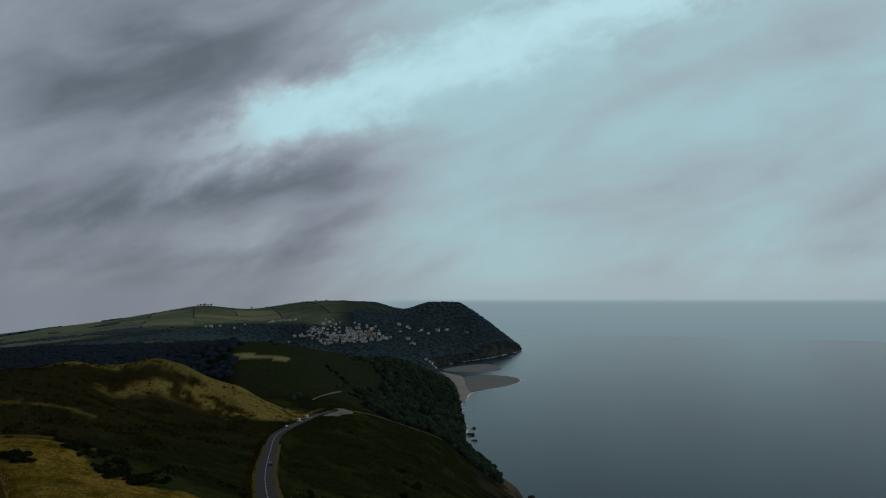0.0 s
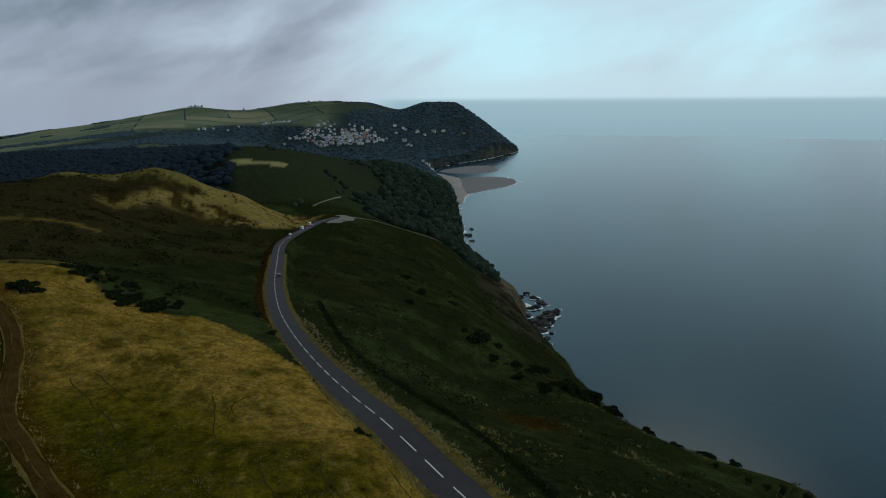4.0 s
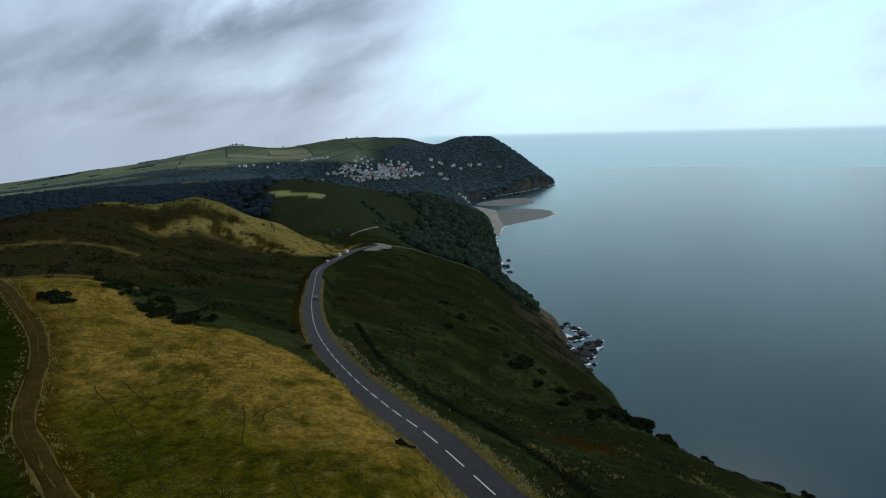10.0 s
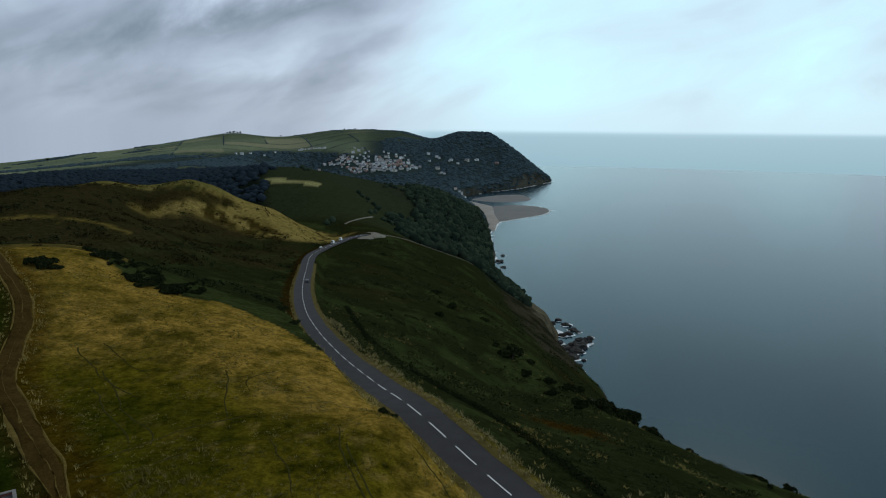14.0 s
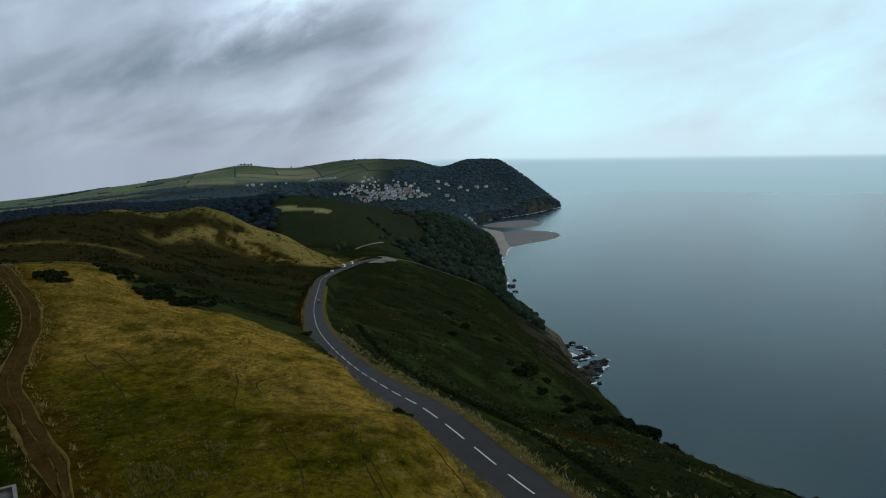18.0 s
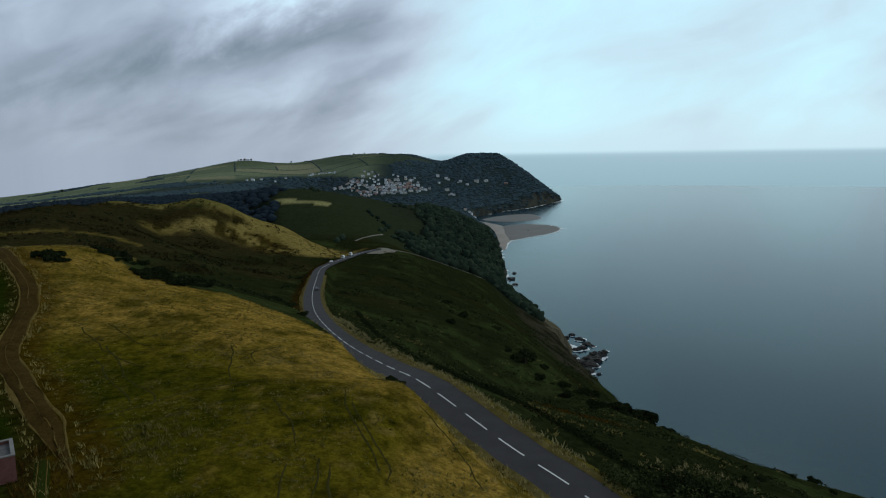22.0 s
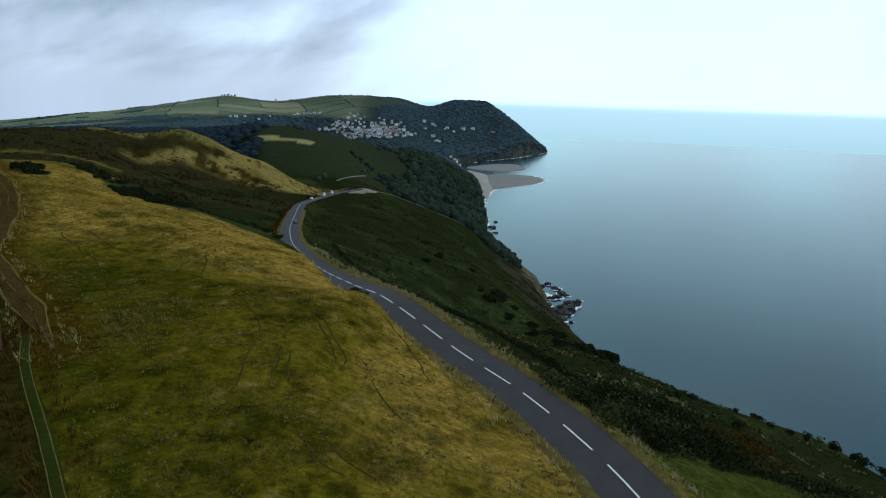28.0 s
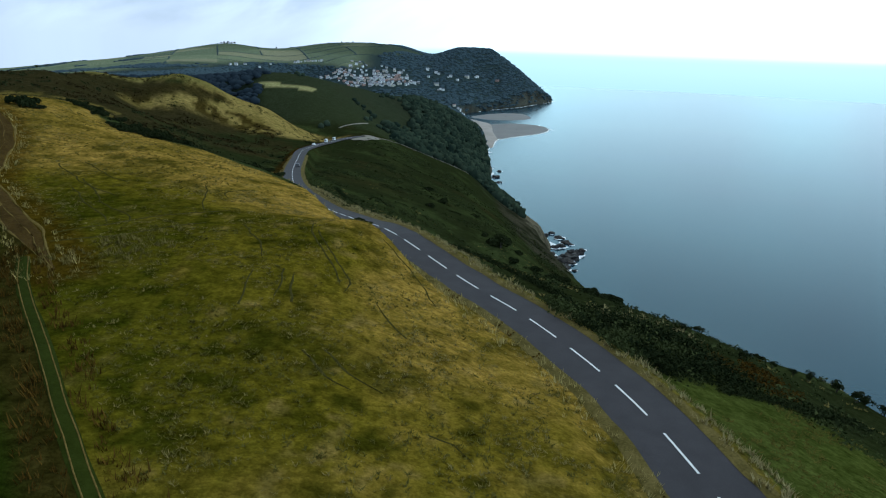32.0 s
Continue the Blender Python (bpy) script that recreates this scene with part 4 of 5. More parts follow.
def clumps(name, x, y, r, rng, leaves, mat, label, category="scrub", flat=0.6, leaf=0.3):
    """Low clumps of leaf sprays, many in one sheet."""
    n = len(x)
    z = height(x, y)
    d = rng.normal(size=(n, leaves, 3))
    d /= np.linalg.norm(d, axis=2)[..., None]
    d[..., 2] = np.abs(d[..., 2])
    R = (r * (0.8 + 0.4 * rng.rand(n)))[:, None, None]
    P = np.stack([x, y, z], 1)[:, None, :] + d * R * np.array([1, 1, flat]) * (0.6 + 0.5 * rng.rand(n, leaves, 1))
    e = d + 0.4 * rng.normal(size=d.shape)
    e /= np.linalg.norm(e, axis=2)[..., None]
    V, F = leaf_quads(P.reshape(-1, 3), e.reshape(-1, 3), np.repeat(r * leaf, leaves), rng)
    ob = fast_mesh(name, V, F, mat, False)
    return tagged(ob, label, category, kind="stuff")


x, y, g = scatter(130000, -130, 20, 28, 210, lambda x, y, r: zones(x, y)[2] & (r.rand(len(x)) < np.clip(1.3 - y / 190, 0.25, 1) * step(-0.35, 0.45, fbm(x, y, 4.5, 3, 95) + 0.4 * fbm(x, y, 18, 2, 96))) & (near_line(x, y, np.array(TRACK, float))[0] > 3) & (near_line(x, y, np.array(LANE, float))[0] > 2.2), 1)
dry = fbm(x, y, 6, 3, 91) + 0.6 * fbm(x, y, 28, 3, 21) + 0.35 * g.normal(size=len(x)) > 0.2
tufts("dry_tussocks", x[dry], y[dry], g, 0.34, 9, PASTURE_GRASS, "bleached tussocks scattered over the pasture", droop=0.6, rise=0.45, width=0.10)
tufts("green_tussocks", x[~dry], y[~dry], g, 0.36, 8, GREEN_GRASS, "short green tussocks over the pasture", droop=0.6, rise=0.45, width=0.11)
x, y, g = scatter(26000, -60, 60, 30, 240, lambda x, y, r: (lambda z: (~z[1]) & (z[0] > 4.0) & (z[0] < 8.4 + 3.0 * fbm(x, y, 8, 2, 4)) & ((z[0] < 4.8) | (y < 84) | (y > 102)))(zones(x, y)), 2)
tufts("verge_grass", x, y, g, 0.6, 11, VERGE_GRASS, "tall pale seeding grass on the road verge", droop=0.5, rise=0.75, width=0.085)
x, y, g = scatter(30000, -150, 30, 50, 480, lambda x, y, r: (lambda z: z[1] & (z[0] > 4.5) & (z[0] < 6.5 + 2 * fbm(x, y, 8, 2, 4)) & ~z[2])(zones(x, y)), 3)
clumps("roadside_bracken", x, y, 0.5 + 0.45 * g.rand(len(x)), g, 9, BRACKEN, "rusty bracken on the bank between pasture and road", leaf=0.24)
x, y, g = scatter(26000, -140, 30, 28, 215, lambda x, y, r: (lambda z: z[1] & (z[0] > 3.85) & (z[0] < 6.5 + 4 * r.rand(len(x)) ** 2))(zones(x, y)), 4)
tufts("field_rim_grass", x, y, g, 0.6, 8, DRY_GRASS, "tall dry grass on the rim of the pasture")
x, y, g = scatter(9000, -75, 5, 15, 100, lambda x, y, r: (lambda d: (d > 1.0) & (d < 3.0 + 2.0 * fbm(x, y, 5, 2, 8)))(near_line(x, y, np.array(LANE, float))[0]), 31)
tufts("lane_side_grass", x, y, g, 0.7, 9, BRACKEN, "rank brown grass along the lane", droop=0.4)
x, y, g = scatter(16000, -150, -40, 75, 230, lambda x, y, r: (lambda d: (d > 1.9) & (d < 3.3 + 1.6 * fbm(x, y, 6, 2, 9)))(near_line(x, y, np.array(TRACK, float))[0]), 32)
tufts("track_side_grass", x, y, g, 0.55, 8, DRY_GRASS, "bleached grass along the farm track", droop=0.4)
# scrub on the seaward slope
x, y, g = scatter(52000, -90, 150, 70, 640, lambda x, y, r: (lambda z: (~z[1]) & (z[0] > 7) & ((y > 112) | (z[0] > 30)) & (fbm(x, y, 16, 4, 61) + 0.5 * fbm(x, y, 60, 3, 62) > 0.26 + 0.55 * (r.rand(len(x)) - 0.5)) & (r.rand(len(x)) < 0.8 * np.clip(1.3 - y / 520, 0.3, 1) * np.where((x > 62) & (y < 270), 0.22, 1.0)))(zones(x, y)), 5)
clumps("slope_scrub", x, y, 0.6 + 1.1 * g.rand(len(x)) ** 2 + y / 700, g, 11, SCRUB, "low green scrub and bracken over the seaward slope", leaf=0.24)
x, y, g = scatter(9000, 8, 60, 78, 126, lambda x, y, r: (lambda z, w: (~z[1]) & (z[0] > 4.9) & (z[0] < 27) & (y > 82 + 0.42 * (x - 16) + w) & (y < np.minimum(104 + 1.0 * (x - 17), 118) + w))(zones(x, y), 4 * fbm(x, y, 7, 2, 6)), 6)
lit = fbm(x, y, 6, 3, 59) > -0.05
clumps("green_thicket", x[lit], y[lit], 0.45 + 1.4 * g.rand(lit.sum()) ** 3, g, 22, SCRUB, "bright green bramble among the roadside thicket", flat=1.0, leaf=0.15)
x, y = x[~lit], y[~lit]
clumps("roadside_thicket", x, y, 0.45 + 1.6 * g.rand(len(x)) ** 3, g, 22, GORSE, "dense dark bramble and gorse thicket beside the road", flat=1.1, leaf=0.15)
x, y, g = scatter(16000, -330, -40, 185, 560, lambda x, y, r: (lambda z: z[1] & ~z[2] & (z[0] > 8) & (fbm(x, y, 20, 4, 63) > 0.12 + 0.3 * (r.rand(len(x)) - 0.5)) & (x < -135 + 40 * fbm(x, y, 40, 2, 65)))(zones(x, y)), 7)
clumps("gully_heath", x, y, 0.9 + 1.4 * g.rand(len(x)) ** 2, g, 7, HEATH, "brown bracken and heather in the gully")
x, y, g = scatter(5000, -330, -40, 205, 700, lambda x, y, r: (lambda z: z[1] & ~z[2] & (z[0] > 7) & (fbm(x, y, 26, 4, 64) > 0.22))(zones(x, y)), 8)
clumps("gully_gorse", x, y, 1.0 + 1.6 * g.rand(len(x)) ** 2, g, 8, GORSE, "dark gorse patches across the inland slope")


x, y, g = scatter(26000, -60, 130, 80, 430, lambda x, y, r: (lambda z: (~z[1]) & (z[0] > 7) & (fbm(x, y, 7, 3, 67) + 0.5 * fbm(x, y, 40, 2, 68) > 0.38) & (r.rand(len(x)) < np.clip(1.1 - y / 450, 0.15, 1)))(zones(x, y)), 41)
tufts("slope_tussocks", x, y, g, 0.7, 7, PASTURE_GRASS, "tan tussocks and dead bracken between the slope's scrub", droop=0.6, rise=0.5, width=0.15)
x, y, g = scatter(26000, -80, 140, 90, 600, lambda x, y, r: (lambda z: (~z[1]) & (z[0] > 9) & ((y > 122) | (z[0] > 30)) & (fbm(x * 0.35 + y * 0.2, y - 0.45 * x, 7, 3, 69) > 0.34))(zones(x, y)), 42)
clumps("slope_gorse", x, y, 0.5 + 0.9 * g.rand(len(x)) ** 2 + y / 900, g, 10, GORSE, "small dark gorse clumps in broken lines along the slope", leaf=0.24)


x, y, g = scatter(9000, 10, 70, 30, 100, lambda x, y, r: (lambda z: (~z[1]) & (z[0] > 6) & (z[0] < 36) & (fbm(x, y, 5, 3, 44) > 0.0) & (y < 82 + 0.42 * (x - 16)))(zones(x, y)), 43)
tufts("lawn_tussocks", x, y, g, 0.4, 6, GREEN_GRASS, "green and tan tussocks on the seaward turf", droop=0.7, rise=0.4, width=0.16)


def beside(line, spread, n, seed):
    """Points strewn along a line."""
    rng = np.random.RandomState(seed)
    P = along([(px, py, 0) for px, py in line], 1.0)
    k = rng.randint(0, len(P), n)
    return P[k, 0] + rng.normal(0, spread, n), P[k, 1] + rng.normal(0, spread, n), rng


x, y, g = beside([(-56, 300), (-45.9, 261), (-36, 225), (-27.5, 198), (-18.9, 181), (-9, 163), (-2.6, 153.7), (5.7, 136), (12.8, 119), (17, 108)], 0.55, 1500, 51)
clumps("slope_hedge", x, y, 0.4 + 0.7 * g.rand(len(x)), g, 14, GORSE, "low dark hedge running along the slope below the road", flat=1.0, leaf=0.22)
x, y, g = beside([(31, 86.5), (39, 90), (46.5, 93.6), (53, 99), (62, 106)], 0.5, 420, 52)
clumps("lawn_hedge", x, y, 0.35 + 0.6 * g.rand(len(x)), g, 14, GORSE, "low dark hedge at the edge of the seaward turf", flat=0.9, leaf=0.22)
x, y, g = beside([(34, 100), (38, 98), (42, 101), (46, 104)], 2.6, 240, 53)
clumps("dead_bracken", x, y, 0.4 + 0.6 * g.rand(len(x)), g, 12, BRACKEN, "dead brown bracken below the thicket", leaf=0.22)
x, y, g = beside([(18, 172), (23, 180), (27, 190)], 4.5, 330, 54)
clumps("rust_bracken", x, y, 0.4 + 0.7 * g.rand(len(x)), g, 10, BRACKEN, "rusty bracken patch on the seaward slope", leaf=0.24)
x, y, g = beside([(-46, 79), (-43, 84), (-40, 88), (-38, 84)], 2.2, 160, 55)
tufts("rank_grass", x, y, g, 0.6, 8, PASTURE_GRASS, "tall bleached grass where the paths meet the lane", droop=0.5, rise=0.7, width=0.07)
x, y, g = beside([(8, 133), (13, 134), (4, 140), (10, 146)], 2.2, 130, 56)
tufts("pale_slope_grass", x, y, g, 0.6, 7, PASTURE_GRASS, "pale grass patches on the seaward slope", droop=0.6, rise=0.5, width=0.12)


x, y, g = scatter(7000, -250, -115, 500, 700, lambda x, y, r: (patch(x, y, TAN_SLOPE, 8, 0 * x) > 0.5) & (r.rand(len(x)) < 0.02 + 0.5 * step(0.15, 0.5, fbm(x, y, 22, 3, 58)) * step(640, 560, y)), 57)
clumps("hill_gorse", x, y, 0.6 + 1.5 * g.rand(len(x)) ** 2, g, 9, GORSE, "scattered dark gorse on the tan hillside", flat=0.8, leaf=0.28)


x, y, g = beside([(22, 110), (26, 114), (30, 116), (35, 112)], 1.5, 70, 60)
tufts("thicket_grass", x, y, g, 0.6, 10, VERGE_GRASS, "pale grass breaking through the thicket's seaward rim", droop=0.6, rise=0.9, width=0.1)


# ---- bank along the far edge of the pasture ----
BANK_GRASS = material("bank_turf", (0.15, 0.115, 0.03), 0.95, grain=((0.6, (0.5, 0.48, 0.4), 0.8), (4.0, (0.5, 0.5, 0.4), 0.8)), bump=0.08, bump_scale=3, spec=0.01)
tagged(draped("field_bank", along([(-172, 216, 0), (-150, 211, 0), (-132, 208, 0), (-116, 206, 0), (-104, 209, 0)], 1.5), (-1.3, -0.5, 0.0, 0.5, 1.3), (-0.1, 0.75, 0.95, 0.75, -0.1), BANK_GRASS, wobble=0.8), "low grass-topped earth bank along the far edge of the pasture", "bank", kind="structure")


# ---- town and village houses ----
RENDER = [material(n, c, 0.85, grain=((0.4, (0.8, 0.8, 0.78), 0.6),)) for n, c in (("white_render", (0.78, 0.78, 0.76)), ("cream_render", (0.62, 0.57, 0.48)), ("grey_stone", (0.33, 0.31, 0.29)), ("brick_wall", (0.36, 0.22, 0.17)))]
SLATE = [material(n, c, 0.7, grain=((0.5, (0.75, 0.75, 0.75), 0.6),)) for n, c in (("grey_slate", (0.17, 0.18, 0.20)), ("pale_slate", (0.33, 0.33, 0.34)), ("clay_tile", (0.30, 0.20, 0.165)))]
GLASS = material("dark_pane", (0.03, 0.035, 0.04), 0.15)


def box_data(name, boxes, mat):
    """One mesh of boxes (x0, x1, y0, y1, z0, z1)."""
    V, F = [], []
    for x0, x1, y0, y1, z0, z1 in boxes:
        b = len(V)
        V += [(x0, y0, z0), (x1, y0, z0), (x1, y1, z0), (x0, y1, z0), (x0, y0, z1), (x1, y0, z1), (x1, y1, z1), (x0, y1, z1)]
        F += [(b, b + 3, b + 2, b + 1), (b + 4, b + 5, b + 6, b + 7), (b, b + 1, b + 5, b + 4), (b + 1, b + 2, b + 6, b + 5), (b + 2, b + 3, b + 7, b + 6), (b + 3, b, b + 4, b + 7)]
    me = bpy.data.meshes.new(name)
    me.from_pydata(V, [], F)
    me.materials.append(mat)
    return me


def part(name, data, parent, label=""):
    ob = new(name, data)
    ob.parent = parent
    return tagged(ob, label)


def house_proto(w, d, h, wall, roof):
    """A gabled house: walls, roof, chimney and front windows."""
    top = new("house")
    V = [(-w, -d, -4), (w, -d, -4), (w, d, -4), (-w, d, -4), (-w, -d, h), (w, -d, h), (w, d, h), (-w, d, h), (-w, 0, h + d * 0.75), (w, 0, h + d * 0.75)]
    me = bpy.data.meshes.new("wall")
    me.from_pydata(V, [], [(0, 1, 5, 4), (1, 2, 6, 9, 5), (2, 3, 7, 6), (3, 0, 4, 8, 7)])
    me.materials.append(wall)
    part("wall", me, top)
    o, t, r = 0.4, 0.25, d * 0.75
    R = []
    for s in (-1, 1):
        for x in (-w - o, w + o):
            R += [(x, s * (d + o), h - 0.3), (x, 0, h + r + 0.05), (x, 0, h + r + 0.05 + t), (x, s * (d + o), h - 0.3 + t)]
    me = bpy.data.meshes.new("roof")
    me.from_pydata(R, [], [(b + i, b + (i + 1) % 4, b + 4 + (i + 1) % 4, b + 4 + i) for b in (0, 8) for i in range(4)] + [(b, b + 3, b + 2, b + 1) for b in (0, 4, 8, 12)])
    me.materials.append(roof)
    part("roof", me, top)
    part("chimney", box_data("chimney", [(w - 1.4, w - 0.5, -0.6, 0.6, h + r - 0.6, h + r + 1.4)], RENDER[2]), top)
    n = max(2, int(w / 1.6))
    for f in range(max(1, int(h / 2.8))):
        for i in range(n):
            u = -w + (i + 0.5) * 2 * w / n
            part("window", box_data("window", [(u - 0.55, u + 0.55, -d - 0.06, -d + 0.1, 0.9 + 2.7 * f, 2.2 + 2.7 * f)], GLASS), top)
    return tagged(top, "white-walled slate-roofed house on the wooded hillside", "house", "houses of the hillside town")


house_rng = np.random.RandomState(9)
PROTOS = [house_proto(6, 4.5, 5.6, RENDER[0], SLATE[0]), house_proto(8, 5, 8.2, RENDER[0], SLATE[1]), house_proto(5.5, 4.5, 5.4, RENDER[1], SLATE[2]), house_proto(10, 5.5, 8.4, RENDER[1], SLATE[0]), house_proto(7, 5, 5.8, RENDER[2], SLATE[1]), house_proto(9, 5, 5.6, RENDER[3], SLATE[2])]
LABELS = ("white-walled house with a grey slate roof", "tall white guest house with a pale slate roof", "cream cottage with a clay-tiled roof", "large cream hotel block with a slate roof", "grey stone house with a pale slate roof", "long brick house with a clay-tiled roof")
used = set()


HOMES = []


def house(x, y, kind, yaw):
    HOMES.append((x, y))
    m = pose(x, y, float(height(np.array([x]), np.array([y]))[0]) + 0.3, 0, 0, yaw) @ Matrix.Scale(house_rng.uniform(0.55, 1.0), 4)
    if kind in used:
        ob = copy_thing(PROTOS[kind], m)
        ob.matrix_basis = m
    else:
        used.add(kind)
        ob = PROTOS[kind]
        ob.matrix_basis = m
    return tagged(ob, LABELS[kind] + " on the hillside")


for y0, x0, x1, gap in ((2830, -480, -290, 14), (2850, -480, -300, 12), (2870, -500, -250, 11), (2890, -520, -240, 10), (2912, -540, -240, 10), (2935, -560, -225, 11), (2958, -600, -215, 12), (2995, -640, -230, 15), (3040, -600, -250, 20), (3085, -540, -280, 26), (3130, -520, -330, 36)):
    x = x0
    while x < x1:
        if house_rng.rand() < 0.8:
            house(x + house_rng.normal(0, 4), y0 + house_rng.normal(0, 12) - 0.10 * (x + 430), int(house_rng.choice(6, p=(0.34, 0.20, 0.15, 0.07, 0.15, 0.09))), house_rng.normal(0, 30))
        x += gap * house_rng.uniform(0.6, 1.5)
OUTLYING = [(-144, 3204, 1), (-132, 3190, 0), (-85, 3149, 0), (-75, 3160, 1), (-43, 3118, 1), (-1, 3197, 3), (48, 3273, 1), (40, 3262, 0), (145, 3323, 5), (-111, 2952, 1), (-120, 2935, 4), (-100, 2940, 0), (-132, 3010, 3), (-185, 3233, 1), (-174, 3111, 0), (-644, 2930, 2), (-641, 3018, 1), (-582, 2953, 0), (-575, 3018, 1), (-560, 3030, 0), (-518, 3067, 1), (-536, 2890, 0), (-498, 3109, 1), (-826, 3315, 0), (-812, 3322, 1), (-800, 3328, 0), (-780, 3327, 1), (-763, 3326, 3), (-742, 3316, 0), (-724, 3306, 1)]
OUTLYING += [(-708, 3300, 0), (-693, 3291, 1), (-1017, 2955, 0), (-999, 2978, 1), (-987, 3061, 0), (-924, 3067, 1), (-917, 3213, 0), (-20, 2655, 4), (-45, 2630, 2), (-24, 2610, 0), (-12, 2570, 1), (-30, 2585, 0), (-6, 2530, 1), (-16, 2545, 0)]
for x, y, k in OUTLYING:
    house(x, y, k, house_rng.normal(0, 25))


def crowns(name, x, y, r, rng, mat, label, fine=False, low=1.0, rough=0.16):
    """Tree crowns for distant woods: lumpy closed canopies in one sheet."""
    bm = bmesh.new()
    bmesh.ops.create_icosphere(bm, subdivisions=2 if fine else 1, radius=1)
    base = np.array([v.co[:] for v in bm.verts])
    faces = np.array([[v.index for v in f.verts] for f in bm.faces])
    bm.free()
    n, k = len(x), len(base)
    z = height(x, y)
    bumpy = 1 + rough * rng.normal(size=(n, k, 1)).clip(-1.5, 1.5)
    tall = (0.75 + 0.5 * rng.rand(n))[:, None]
    P = base[None] * bumpy * r[:, None, None]
    P[..., 2] *= tall * low
    P += np.stack([x, y, z + 0.45 * r * low ** 2], 1)[:, None, :]
    F = (faces[None] + (np.arange(n) * k)[:, None, None]).reshape(-1, 3)
    return tagged(fast_mesh(name, P.reshape(-1, 3), F, mat, True), label, "woodland", kind="stuff")


def off_homes(x, y):
    """Clear of the houses and of their view down the hill."""
    ok = np.ones(len(x), bool)
    for hx, hy in HOMES:
        ok &= ~((np.abs(x - hx) < 17) & (y > hy - 55) & (y < hy + 18))
    return ok


def land_only(x, y, lo=4):
    return height(x, y) > lo


x, y, g = scatter(9000, -130, 80, 840, 1900, lambda x, y, r: (x > -92 + 40 * fbm(x, y, 120, 3, 71) - 0.02 * (y - 900)) & land_only(x, y, 14) & (r.rand(len(x)) < 0.85), 11)
crowns("cliff_wood", x, y, 2.4 + 4.6 * g.rand(len(x)) ** 2, g, WOOD_LEAF, "dense dark oakwood on the sea cliff", True, rough=0.24)
x, y, g = scatter(420, -330, -60, 740, 1350, lambda x, y, r: fbm(x, y, 70, 3, 72) > 0.25, 12)
crowns("hill_bushes", x, y, 2.0 + 2.2 * g.rand(len(x)), g, WOOD_LEAF, "scattered dark bushes on the green hillside", True)
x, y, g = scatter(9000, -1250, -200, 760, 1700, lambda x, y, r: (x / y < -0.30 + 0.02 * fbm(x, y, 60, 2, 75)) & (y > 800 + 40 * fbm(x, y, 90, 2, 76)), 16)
crowns("vale_wood", x, y, 5.0 + 4.0 * g.rand(len(x)), g, VALE_LEAF, "dark wood filling the vale behind the tan hill, tinted blue for haze", low=0.7)
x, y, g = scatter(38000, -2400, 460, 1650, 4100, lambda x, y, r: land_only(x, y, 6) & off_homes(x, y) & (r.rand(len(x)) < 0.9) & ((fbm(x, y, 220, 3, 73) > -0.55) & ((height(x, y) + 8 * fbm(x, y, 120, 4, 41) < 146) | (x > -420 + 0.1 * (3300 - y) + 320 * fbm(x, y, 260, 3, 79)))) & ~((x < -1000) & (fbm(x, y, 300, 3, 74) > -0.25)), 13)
crowns("valley_wood", x, y, 6.5 + 5.5 * g.rand(len(x)), g, HAZED_LEAF, "dark woods filling the valley and covering the headland, tinted blue for haze", low=0.42, rough=0.12)


def build_hedges():
    """Hedgerows between the far fields."""
    rng = np.random.RandomState(15)
    X, Y = [], []
    for k in range(-16, 26):
        for m in range(6, 40):
            for du, dv in ((210, 0), (0, 150)):
                if rng.rand() < 0.45:
                    continue
                t = np.linspace(0, 1, 30)
                u, v = k * 210 + du * t, m * 150 + dv * t
                X.append(u * 0.94 - v * 0.34), Y.append(u * 0.34 + v * 0.94)
    x, y = np.concatenate(X), np.concatenate(Y)
    m = (y > 1500) & (y < 4300) & (x < -450) & (x > -2600) & (height(x, y) > 135)
    x, y = x[m], y[m]
    crowns("hedgerows", x + rng.normal(0, 1, len(x)), y + rng.normal(0, 1, len(x)), 1.6 + 1.4 * rng.rand(len(x)), rng, HAZED_LEAF, "dark hedgerows between the far hill fields, tinted blue for haze")


build_hedges()


def far_tree(x, y, r, seed):
    """A lone hilltop tree: trunk and a lumpy crown."""
    rng = np.random.RandomState(seed)
    top = new("hilltop_tree")
    top.matrix_basis = pose(x, y, float(height(np.array([x]), np.array([y]))[0]) - 0.3, 0, 0, rng.uniform(0, 360)) @ Matrix.Scale(r, 4)
    c = new("crown", TALL[rng.randint(3)])
    s = new("trunk", STEMS[rng.randint(3)])
    c.parent = s.parent = top
    c.location.z = -0.05
    return tagged(top, "dark round-headed tree on the far skyline", "tree", "trees on the hill skyline")


for k, x in enumerate(np.linspace(-1420, -1350, 6)):
    far_tree(float(x), 3990 + 12 * (k % 3), 5.5 + 2 * (k % 2), 400 + k)
for k, (x, y, r) in enumerate(((-2250, 3560, 9), (-2205, 3580, 8), (-2600, 3300, 9), (-690, 4180, 6), (-760, 4190, 6), (-1120, 4060, 6))):
    far_tree(x, y, r, 420 + k)


# ---- rocks at the foot of the cliff ----
ROCK = material("wet_slate", (0.046, 0.042, 0.038), 0.75, grain=((0.15, (0.5, 0.5, 0.5), 0.8), (1.2, (0.65, 0.65, 0.65), 0.7)), bump=0.5, bump_scale=0.8, spec=0.12)


